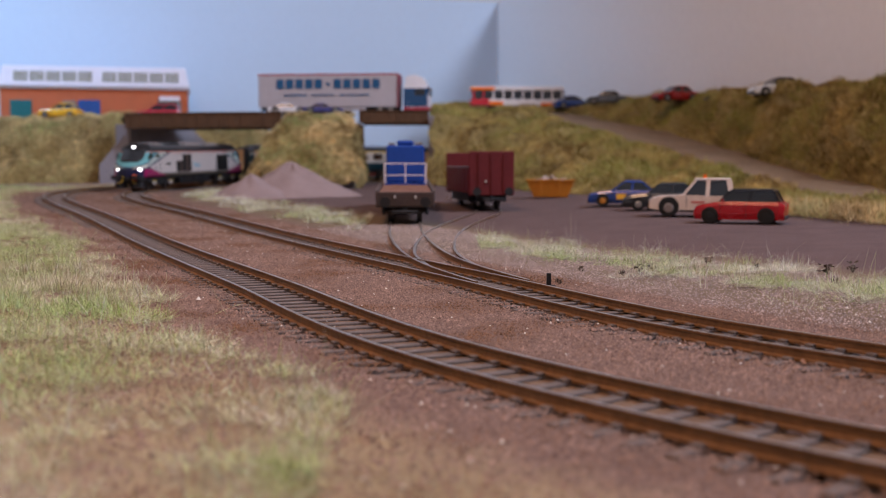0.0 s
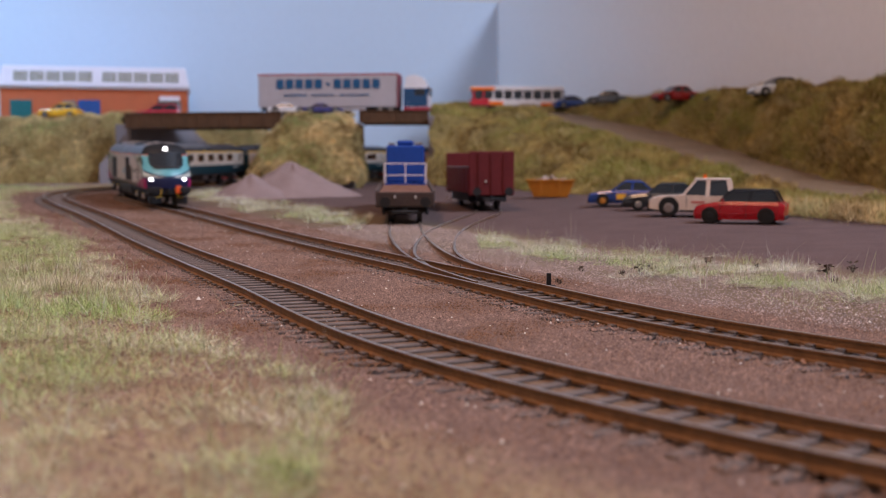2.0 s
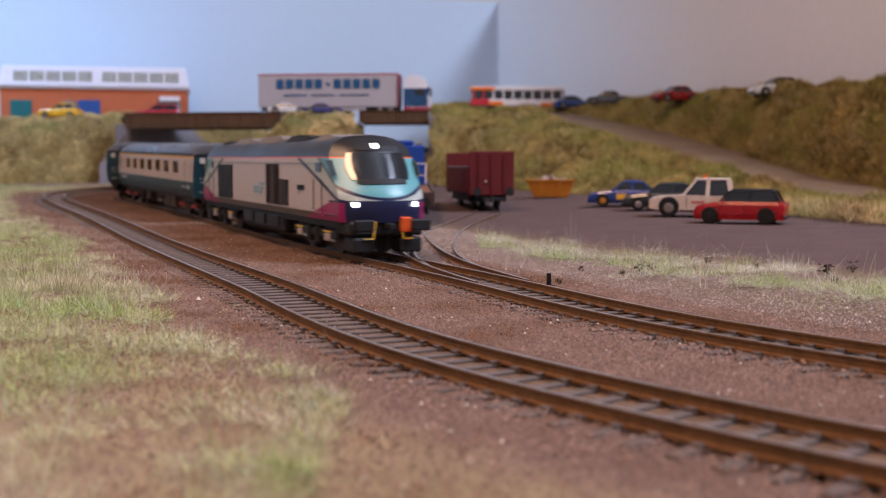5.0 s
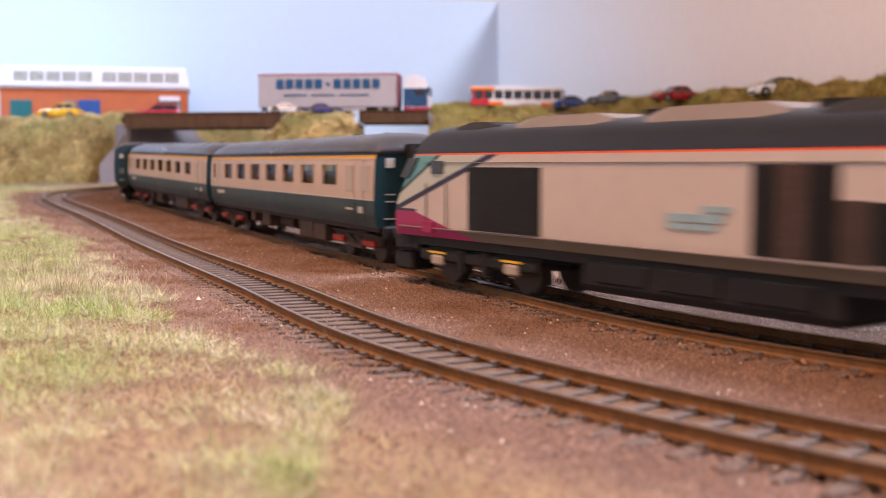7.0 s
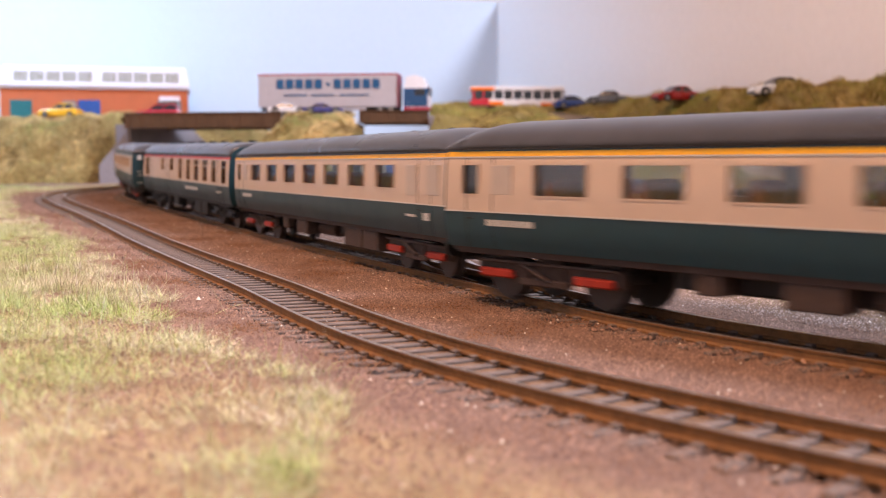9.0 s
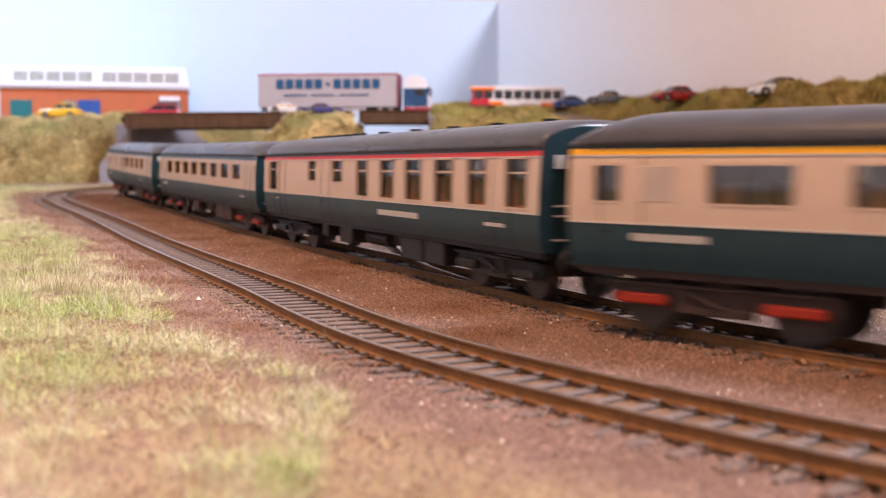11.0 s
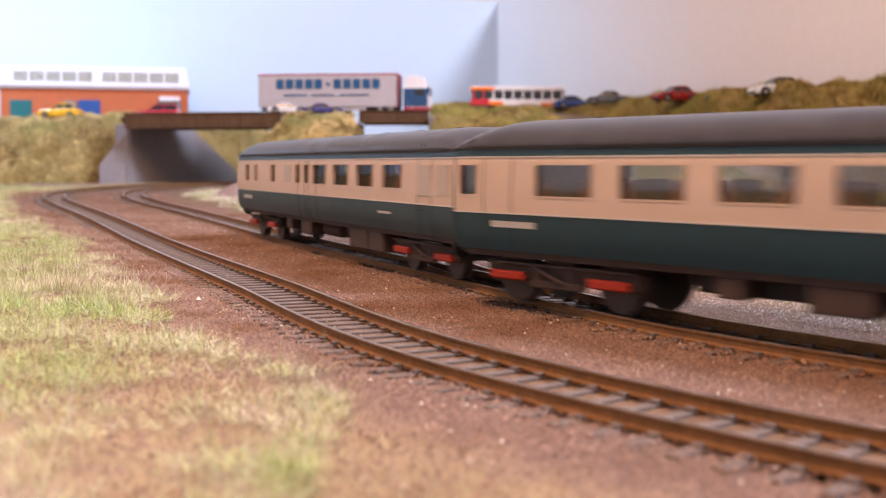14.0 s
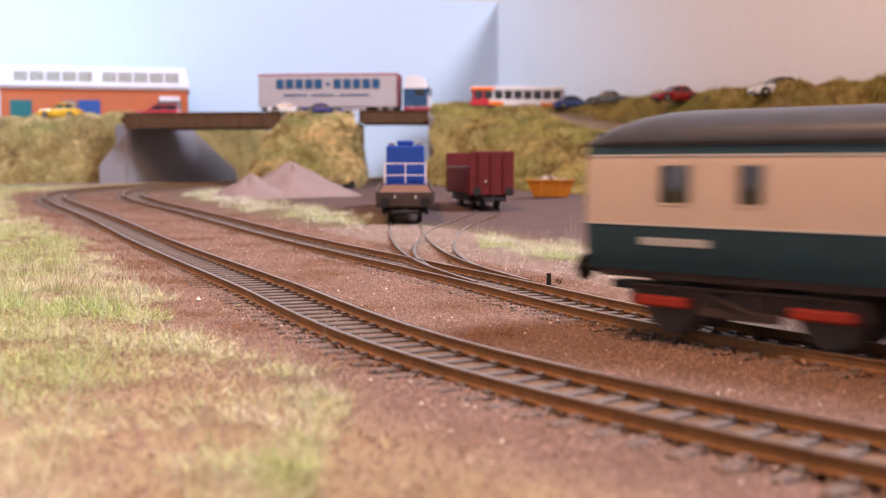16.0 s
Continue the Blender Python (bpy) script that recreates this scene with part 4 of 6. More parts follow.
# ---------------------------------------------------------------- scenery materials
M_CONCRETE = mat("abutment_concrete", (0.27, 0.25, 0.27), 0.9, var=0.18, scale=30, bump=0.3, fine=12)
M_GIRDER = mat("girder_brown", (0.10, 0.052, 0.026), 0.75, var=0.3, scale=60, bump=0.2)
M_TARMAC = mat("road_tarmac", (0.085, 0.08, 0.08), 0.9, var=0.2, scale=50, bump=0.3)
M_BRICK = mat("orange_brick", (0.52, 0.135, 0.055), 0.85, var=0.15, scale=60, bump=0.3, fine=10)
M_CLAD = mat("white_cladding", (0.72, 0.65, 0.68), 0.55, var=0.05, scale=20, bump=0.05)
M_ROOFLIGHT = mat("roof_light_glass", (0.25, 0.225, 0.165), 0.4, var=0.2, scale=80, bump=0.1)
M_GREEN_DOOR = mat("teal_door", (0.02, 0.16, 0.17), 0.5, var=0.1, bump=0.02)
M_BLUE_DOOR = mat("blue_door", (0.03, 0.09, 0.30), 0.5, var=0.1, bump=0.02)
M_TRAILER = mat("trailer_grey", (0.47, 0.43, 0.45), 0.5, var=0.06, scale=20, bump=0.02)
M_INK = mat("sign_blue", (0.015, 0.09, 0.20), 0.5, var=0.05, bump=0.0)
M_TYRE = mat("tyre_rubber", (0.015, 0.015, 0.016), 0.8, var=0.2, scale=200, bump=0.1)
M_RIM = mat("wheel_rim", (0.30, 0.28, 0.26), 0.35, metal=0.6, var=0.1, scale=200, bump=0.0)
M_MAROON = mat("wagon_maroon", (0.115, 0.012, 0.013), 0.55, var=0.2, scale=60, bump=0.1)
M_DECK = mat("wagon_deck_wood", (0.19, 0.085, 0.05), 0.85, var=0.3, scale=90, bump=0.3)
M_LOAD = mat("load_blue", (0.015, 0.06, 0.30), 0.45, var=0.12, scale=60, bump=0.05)
M_SKIP = mat("skip_yellow", (0.48, 0.18, 0.015), 0.6, var=0.2, scale=80, bump=0.1)
M_RUBBLE = by_piece(mat("skip_rubble", (0.40, 0.30, 0.24), 0.9, var=0.4, scale=150, bump=0.3), 0.5)
M_LENS_RED = mat("red_lens", (0.5, 0.01, 0.01), 0.2, var=0.05, bump=0.0, spec=0.6)
M_BEACON = mat("beacon_orange", (0.9, 0.16, 0.02), 0.3, var=0.05, bump=0.0)


def paint(name, color):
    return mat(name, color, 0.25, var=0.05, scale=60, bump=0.0, spec=0.45, coat=0.15)


# ---------------------------------------------------------------- road, bridges, abutments


def girder_bridge(x0, x1, y0, y1, ya, z0, z1, depth, label, n):
    """A plate girder from (x0, y0) to (x1, y1), its deck running back by depth; ribs every bay."""
    t = thing("girder_bridge", Matrix(), label, "bridge")
    d = Vector((x1 - x0, y1 - y0, 0))
    L = d.length
    t.matrix_world = Matrix.Translation((x0, y0, 0)) @ Matrix.Rotation(math.atan2(d.y, d.x), 4, "Z")
    for yy in (0.0, depth):
        g = part("girder", boxb(0, L, yy - 0.0008, yy + 0.0008, z0, z1 - 0.001), M_GIRDER, t)
        for zz in (z0, z1 - 0.0012):
            part("flange", boxb(-0.0005, L + 0.0005, yy - 0.0024, yy + 0.0024, zz, zz + 0.0012, 0.0002), M_GIRDER, g)
        for k in range(n):
            x = L * (k + 0.5) / n
            part("rib", boxb(x - 0.0006, x + 0.0006, yy - 0.0020, yy + 0.0020, z0 + 0.001, z1 - 0.001), M_GIRDER, g)
    part("deck", boxb(0, L, 0.001, depth - 0.001, z1 - 0.008, z1 - 0.004), M_CONCRETE, t)
    part("road_surface", boxb(0, L, 0.003, depth - 0.003, z1 - 0.0039, z1 - 0.003), M_TARMAC, t)
    return t


girder_bridge(-0.402, -0.200, 1.400, 1.372, 0, 0.0805, 0.1000, 0.085, "brown plate girder road bridge over the running lines", 14)
girder_bridge(-0.103, -0.018, 1.362, 1.362, 0, 0.0855, 0.1015, 0.075, "short brown plate girder bridge over the yard siding", 8)


def abutment():
    t = thing("bridge_abutment", Matrix(), "grey concrete bridge abutment with splayed wing walls", "abutment")
    def slab(name, P, top, th):
        """A wall on a plan line P, with its own top heights."""
        bm = bmesh.new()
        a, b = Vector((*P[0], 0)), Vector((*P[1], 0))
        d = (b - a).normalized()
        n = Vector((-d.y, d.x, 0)) * th
        bs = [a, b, b + n, a + n]
        tops = [top[0], top[1], top[1], top[0]]
        loft(bm, [[p + Vector((0, 0, 0.004)) for p in bs], [p + Vector((0, 0, h)) for p, h in zip(bs, tops)]])
        part(name, bm, M_CONCRETE, t)
    slab("wing_wall", ((-0.438, 1.410), (-0.402, 1.425)), (0.034, 0.083), 0.01)
    slab("face_wall", ((-0.402, 1.425), (-0.345, 1.525)), (0.083, 0.083), 0.012)
    slab("wing_wall", ((-0.345, 1.525), (-0.292, 1.560)), (0.083, 0.026), 0.01)
    slab("coping", ((-0.406, 1.421), (-0.341, 1.527)), (0.0865, 0.0865), 0.02)
    return t


abutment()
tagged(link_mesh("retaining_wall", boxb(-0.111, -0.1035, 1.362, 1.455, 0.003, 0.086, 0.0008), M_CONCRETE), "grey concrete retaining wall beside the siding bridge", "wall", kind="structure")
tagged(link_mesh("retaining_wall", boxb(-0.0175, -0.010, 1.352, 1.455, 0.003, 0.094, 0.0008), M_CONCRETE), "grey concrete retaining wall beside the siding bridge", "wall", kind="structure")

# ---------------------------------------------------------------- factory


def factory():
    ang = math.atan2(0.06, 0.271)
    t = thing("factory_building", Matrix.Translation((-0.684, 1.715, 0.0985)) @ Matrix.Rotation(ang, 4, "Z"), "orange brick factory with a white glazed mansard roof", "building")
    L, D, H = 0.282, 0.12, 0.0545
    bm = bmesh.new()
    box(bm, 0, L, 0, D, 0, H)
    wall = part("wall", bm, M_BRICK, t)
    roof = part("roof", loft(bmesh.new(), [
        [(-0.002, -0.004, H), (L + 0.003, -0.004, H), (L + 0.003, D + 0.004, H), (-0.002, D + 0.004, H)],
        [(-0.002, -0.004, H + 0.006), (L + 0.003, -0.004, H + 0.006), (L + 0.003, D + 0.004, H + 0.006), (-0.002, D + 0.004, H + 0.006)],
        [(0.002, 0.008, H + 0.033), (L - 0.002, 0.008, H + 0.033), (L - 0.002, D - 0.008, H + 0.033), (0.002, D - 0.008, H + 0.033)],
        [(0.004, 0.012, H + 0.036), (L - 0.004, 0.012, H + 0.036), (L - 0.004, D - 0.012, H + 0.036), (0.004, D - 0.012, H + 0.036)]]), M_CLAD, t, "white clad mansard roof")
    slope = (0.012) / 0.027
    for k in range(10):
        x = 0.020 + k * 0.0240 + (0.012 if k > 4 else 0)
        bm = bmesh.new()
        z0, z1 = H + 0.011, H + 0.027
        ya, yb = -0.004 + (z0 - H - 0.006) * slope, -0.004 + (z1 - H - 0.006) * slope
        loft(bm, [[(x, ya - 0.0006, z0), (x + 0.0205, ya - 0.0006, z0), (x + 0.0205, yb - 0.0006, z1), (x, yb - 0.0006, z1)],
                  [(x, ya + 0.001, z0), (x + 0.0205, ya + 0.001, z0), (x + 0.0205, yb + 0.001, z1), (x, yb + 0.001, z1)]])
        rl = part("roof_light", bm, M_ROOFLIGHT, roof, "dusty glazed roof light")
        bm = bmesh.new()
        for j in range(1, 4):
            xx = x + 0.0205 * j / 4
            loft(bm, [[(xx - 0.0004, ya - 0.0012, z0), (xx + 0.0004, ya - 0.0012, z0), (xx + 0.0004, yb - 0.0012, z1), (xx - 0.0004, yb - 0.0012, z1)],
                      [(xx - 0.0004, ya, z0), (xx + 0.0004, ya, z0), (xx + 0.0004, yb, z1), (xx - 0.0004, yb, z1)]])
        part("glazing_bar", bm, M_CLAD, rl)
    for x0, x1, z1, m_, nm in ((0.014, 0.046, 0.036, M_GREEN_DOOR, "roller_door"), (0.115, 0.148, 0.037, M_BLUE_DOOR, "roller_door")):
        dr = part(nm, boxb(x0, x1, -0.0012, 0.001, 0, z1), m_, wall, "painted roller shutter door")
        bm = bmesh.new()
        for j in range(8):
            box(bm, x0 + 0.001, x1 - 0.001, -0.0018, -0.0010, z1 * (j + 0.2) / 8, z1 * (j + 0.75) / 8)
        part("slat", bm, m_, dr)
    part("canopy", boxb(0.238, 0.270, -0.006, 0.0, 0.036, 0.044, 0.0006), M_CLAD, wall, "white entrance canopy")
    part("door_surround", boxb(0.236, 0.272, -0.0008, 0.0, 0.010, 0.036), M_CONCRETE, wall)
    part("canopy", boxb(0.092, 0.112, -0.003, 0.0, 0.026, 0.036, 0.0006), M_PALE, wall)
    for k in range(9):
        part("pilaster", boxb(0.006 + k * 0.0335 - 0.0015, 0.006 + k * 0.0335 + 0.0015, -0.0008, 0.0, 0, H - 0.001), M_BRICK, wall)
    part("gutter", boxb(-0.002, L + 0.002, -0.0062, -0.0042, H + 0.0035, H + 0.0058), M_CLAD, roof)
    return t


factory()

# ---------------------------------------------------------------- road vehicles


def wheel(parent, x, y, r, w, name="wheel", rim=None):
    bm = bmesh.new()
    cyl(bm, (x, y - w / 2, r), (x, y + w / 2, r), r, 20)
    wh = part(name, bm, M_TYRE, parent)
    bm = bmesh.new()
    for sg in (-1, 1):
        cyl(bm, (x, y + sg * w * 0.5, r), (x, y + sg * (w * 0.5 + 0.0003), r), r * 0.58, 14, r * 0.42)
    part("rim", bm, rim or M_RIM, wh)
    return wh


def car(name, m, label, L, W, H, roofline, material, roof_material=None, hood=0.49, r=0.0040, rim=None):
    """A car facing +x: its lower body, a glazed cabin, wheels, lamps. roofline: (x of tail glass foot, tail top, front top, windscreen foot)."""
    t = thing(name, m, label, "car")
    z0, zb = 0.0022, H * (hood + 0.13)
    w = W / 2
    sec = [(-L / 2, 0.86, zb * 0.90), (-L / 2 + 0.002, 0.95, zb * 0.98), (roofline[0], 1.0, zb), (0.0, 1.0, zb), (roofline[3], 1.0, zb * 0.99), (L / 2 - 0.006, 0.95, zb * 0.88), (L / 2 - 0.0015, 0.90, zb * 0.78), (L / 2, 0.80, zb * 0.62)]
    rings = []
    for x, kw, zt in sec:
        y = w * kw
        rings.append([(x, -y * 0.93, z0), (x, -y, z0 + (zt - z0) * 0.35), (x, -y * 0.98, z0 + (zt - z0) * 0.8), (x, -y * 0.90, zt), (x, y * 0.90, zt), (x, y * 0.98, z0 + (zt - z0) * 0.8), (x, y, z0 + (zt - z0) * 0.35), (x, y * 0.93, z0)])
    bm = loft(bmesh.new(), rings)
    bmesh.ops.bevel(bm, geom=[e for e in bm.edges if abs(e.calc_face_angle(0)) > 0.6], offset=0.0005, segments=2, affect="EDGES")
    body = part("body", bm, material, t)
    a, b, c, d = roofline
    cab = loft(bmesh.new(), [[(a, -w * 0.88, zb - 0.0004), (d, -w * 0.88, zb - 0.0004), (d, w * 0.88, zb - 0.0004), (a, w * 0.88, zb - 0.0004)],
                             [(b, -w * 0.72, H - 0.0008), (c, -w * 0.72, H - 0.0008), (c, w * 0.72, H - 0.0008), (b, w * 0.72, H - 0.0008)]])
    part("glasshouse", cab, M_DARK_PANE, t, "dark car glazing")
    rf = loft(bmesh.new(), [[(b - 0.0006, -w * 0.76, H - 0.0012), (c + 0.0006, -w * 0.76, H - 0.0012), (c + 0.0006, w * 0.76, H - 0.0012), (b - 0.0006, w * 0.76, H - 0.0012)],
                            [(b + 0.0012, -w * 0.66, H), (c - 0.0012, -w * 0.66, H), (c - 0.0012, w * 0.66, H), (b + 0.0012, w * 0.66, H)]])
    part("roof", rf, roof_material or material, t)
    pill = bmesh.new()
    for sg in (-1, 1):
        mid = (a + d) / 2
        for xb, xt in ((a, b), (mid, (b + c) / 2), (d, c)):
            e = 0.0007
            loft(pill, [[(xb - e, sg * w * 0.87, zb - 0.0006), (xb + e, sg * w * 0.87, zb - 0.0006), (xb + e, sg * w * 0.90, zb - 0.0006), (xb - e, sg * w * 0.90, zb - 0.0006)],
                        [(xt - e, sg * w * 0.71, H - 0.001), (xt + e, sg * w * 0.71, H - 0.001), (xt + e, sg * w * 0.745, H - 0.001), (xt - e, sg * w * 0.745, H - 0.001)]])
    part("pillar", pill, roof_material or material, t)
    for x in (-L * 0.31, L * 0.31):
        for sg in (-1, 1):
            bm = bmesh.new()
            cyl(bm, (x, sg * (w - 0.0030), r + 0.0004), (x, sg * (w + 0.0002), r + 0.0004), r * 1.16, 18)
            part("wheel_arch", bm, M_BLACK, body)
            wheel(t, x, sg * (w - 0.0006), r, 0.0024, rim=rim)
    for sg in (-1, 1):
        part("headlight", boxb(L / 2 - 0.0030, L / 2 - 0.0006, sg * w * 0.66 - 0.0014, sg * w * 0.66 + 0.0014, zb * 0.60, zb * 0.76, 0.0004), M_RIM, body)
        part("tail_light", boxb(-L / 2 - 0.0003, -L / 2 + 0.0015, sg * w * 0.68 - 0.0012, sg * w * 0.68 + 0.0012, zb * 0.62, zb * 0.88, 0.0003), M_LENS_RED, body)
        part("door_mirror", boxb(d - 0.0030, d - 0.0015, sg * (w + 0.0006) - 0.0007, sg * (w + 0.0006) + 0.0007, zb + 0.0002, zb + 0.0014, 0.0003), material, body)
        part("bumper", boxb(sg * (L / 2 - 0.0004) - 0.0008, sg * (L / 2 - 0.0004) + 0.0008, -w * 0.8, w * 0.8, z0 + 0.0002, z0 + 0.0022, 0.0004), M_BLACK, body)
        for xx in ((a + d) / 2 + 0.0012, d - 0.001):
            part("door_seam", boxb(xx - 0.0001, xx + 0.0001, sg * w * 0.985 - 0.0002, sg * w * 0.985 + 0.0002, z0 + 0.001, zb - 0.001), M_BLACK, body)
    return t


def stand(x, y, yaw):
    return Matrix.Translation((x, y, ground_z(x, y) + 0.0004)) @ Matrix.Rotation(radians(yaw), 4, "Z")


MINI = car("hatchback_car", stand(0.1655, 0.612, 180 - 24), "red hatchback car with a black roof parked on the yard", 0.0485, 0.0225, 0.0190, (-0.0215, -0.0185, 0.0045, 0.0105), paint("mini_red", (0.36, 0.006, 0.010)), paint("mini_black", (0.012, 0.012, 0.014)), hood=0.51, rim=M_TYRE)
car("estate_car", stand(0.150, 0.745, 180 - 12), "dark grey car parked between other cars", 0.056, 0.0230, 0.0185, (-0.022, -0.014, 0.004, 0.012), paint("car_charcoal", (0.03, 0.032, 0.036)))
rally = car("saloon_car", stand(0.1345, 0.800, 180 - 12), "blue rally saloon car with yellow markings", 0.057, 0.0230, 0.0185, (-0.018, -0.010, 0.003, 0.012), paint("rally_blue", (0.02, 0.05, 0.22)), rim=M_SKIP)
bm = bmesh.new()
for sg in (-1, 1):
    box(bm, -0.012, -0.004, sg * 0.0116 - 0.0003, sg * 0.0116 + 0.0003, 0.0040, 0.0085)
    box(bm, 0.001, 0.008, sg * 0.0116 - 0.0003, sg * 0.0116 + 0.0003, 0.0050, 0.0090)
part("decal", bm, mat("decal_yellow", (0.75, 0.42, 0.04), 0.4, bump=0.0), rally, "yellow painted blotches")


def pickup():
    t = thing("pickup_truck", stand(0.1615, 0.680, 180 - 13), "white pickup truck with an orange roof beacon", "pickup truck")
    white = paint("pickup_white", (0.70, 0.58, 0.50))
    L, w = 0.066, 0.0118
    side = [(-0.033, 0.0045), (-0.033, 0.0125), (-0.006, 0.0125), (0.013, 0.0130), (0.027, 0.0122), (0.0325, 0.0108), (0.0335, 0.0080), (0.0335, 0.0045), (0.028, 0.0038), (-0.030, 0.0040)]
    bm = prism(bmesh.new(), side, -w, w)
    bmesh.ops.bevel(bm, geom=list(bm.edges), offset=0.0006, segments=2, affect="EDGES")
    body = part("body", bm, white, t)
    glass_ = loft(bmesh.new(), [[(-0.0165, -w * 0.93, 0.0124), (0.0135, -w * 0.93, 0.0124), (0.0135, w * 0.93, 0.0124), (-0.0165, w * 0.93, 0.0124)],
                                [(-0.0145, -w * 0.78, 0.0222), (0.0055, -w * 0.78, 0.0222), (0.0055, w * 0.78, 0.0222), (-0.0145, w * 0.78, 0.0222)]])
    part("cab_glass", glass_, M_DARK_PANE, t)
    part("cab_roof", boxb(-0.0155, 0.0062, -w * 0.82, w * 0.82, 0.0217, 0.0232, 0.0006), white, t)
    bm = bmesh.new()
    for sg in (-1, 1):
        for (xb, xt, e) in ((-0.0158, -0.0142, 0.0016), (0.0135, 0.0055, 0.0009), (-0.0015, -0.0020, 0.0012)):
            loft(bm, [[(xb - e, sg * w * 0.92, 0.0120), (xb + e, sg * w * 0.92, 0.0120), (xb + e, sg * w * 0.96, 0.0120), (xb - e, sg * w * 0.96, 0.0120)],
                      [(xt - e, sg * w * 0.77, 0.0220), (xt + e, sg * w * 0.77, 0.0220), (xt + e, sg * w * 0.81, 0.0220), (xt - e, sg * w * 0.81, 0.0220)]])
    part("pillar", bm, white, t)
    part("load_bed", boxb(-0.0315, -0.0180, -w * 0.82, w * 0.82, 0.0126, 0.0128), M_BLACK, t, "dark load bed floor")
    bm = bmesh.new()
    cyl(bm, (0.000, 0, 0.0231), (0.000, 0, 0.0255), 0.0011, 12, 0.0009)
    part("beacon", bm, M_BEACON, t, "orange roof beacon")
    for x in (-0.0205, 0.0215):
        for sg in (-1, 1):
            bm = bmesh.new()
            cyl(bm, (x, sg * (w - 0.003), 0.0058), (x, sg * (w + 0.0002), 0.0058), 0.0062, 18)
            part("wheel_arch", bm, M_BLACK, body)
            wheel(t, x, sg * (w - 0.0005), 0.0052, 0.0028, rim=M_PALE)
    for sg in (-1, 1):
        part("headlight", boxb(0.0318, 0.0338, sg * 0.0082 - 0.0018, sg * 0.0082 + 0.0018, 0.0086, 0.0104, 0.0004), M_RIM, body)
        part("door_lettering", boxb(0.000, 0.008, sg * (w + 0.0001) - 0.0002, sg * (w + 0.0001) + 0.0002, 0.0082, 0.0092), mat("red_bar", (0.4, 0.05, 0.04), 0.5, bump=0.0), body, "faint red bar on the door")
        part("door_seam", boxb(0.0108, 0.0111, sg * w - 0.0002, sg * w + 0.0002, 0.0050, 0.0124), M_BLACK, body)
    part("front_bumper", boxb(0.0325, 0.0345, -w * 0.9, w * 0.9, 0.0040, 0.0062, 0.0005), M_BLACK, body)
    return t


pickup()

# cars on the upper level
def up_stand(x, y, z, yaw):
    return Matrix.Translation((x, y, z)) @ Matrix.Rotation(radians(yaw), 4, "Z")


def wp(u_x, y, z):
    return (u_x * y, y, z)


HIGH = (("saloon_car", 0.1170, 1.57, 0.1130, 10, (0.02, 0.05, 0.20), "blue car on the upper road behind the bus"),
        ("saloon_car", 0.1475, 1.50, 0.1155, 170, (0.10, 0.11, 0.12), "grey car standing on the upper road"),
        ("saloon_car", 0.2090, 1.30, 0.1080, 200, (0.30, 0.02, 0.02), "dark red car standing on the upper road"),
        ("saloon_car", 0.2590, 1.22, 0.1000, 160, (0.03, 0.03, 0.035), "black car half hidden by the hill's grass"),
        ("estate_car", 0.3010, 1.08, 0.1010, 188, (0.62, 0.62, 0.62), "white car with dark roof rack on the hilltop"))
for nm, k, y, z, yaw, c, lab in HIGH:
    car(nm, up_stand(k * y, y, z, yaw), lab, 0.054, 0.022, 0.0185, (-0.019, -0.012, 0.003, 0.012), paint("car_paint", c), paint("dark_roof", (0.03, 0.03, 0.03)) if "roof rack" in lab else None)
car("saloon_car", up_stand(-0.345 * 1.62, 1.62, 0.1030, 175), "yellow car parked before the factory", 0.060, 0.023, 0.0205, (-0.026, -0.020, 0.000, 0.010), paint("car_yellow", (0.80, 0.42, 0.02)))
car("hatchback_car", up_stand(-0.256 * 1.60, 1.60, 0.0995, 180), "red van parked before the factory", 0.062, 0.023, 0.0215, (-0.029, -0.027, 0.004, 0.014), paint("car_red", (0.50, 0.03, 0.05)))
for k, c, lab in ((-0.108, (0.06, 0.06, 0.20), "dark blue car passing under the trailer's flank"), (-0.1395, (0.70, 0.68, 0.70), "white car on the bridge road")):
    car("saloon_car", up_stand(k * 1.385, 1.385, 0.0975, 4), lab, 0.050, 0.021, 0.0135, (-0.016, -0.010, 0.003, 0.011), paint("car_paint", c))


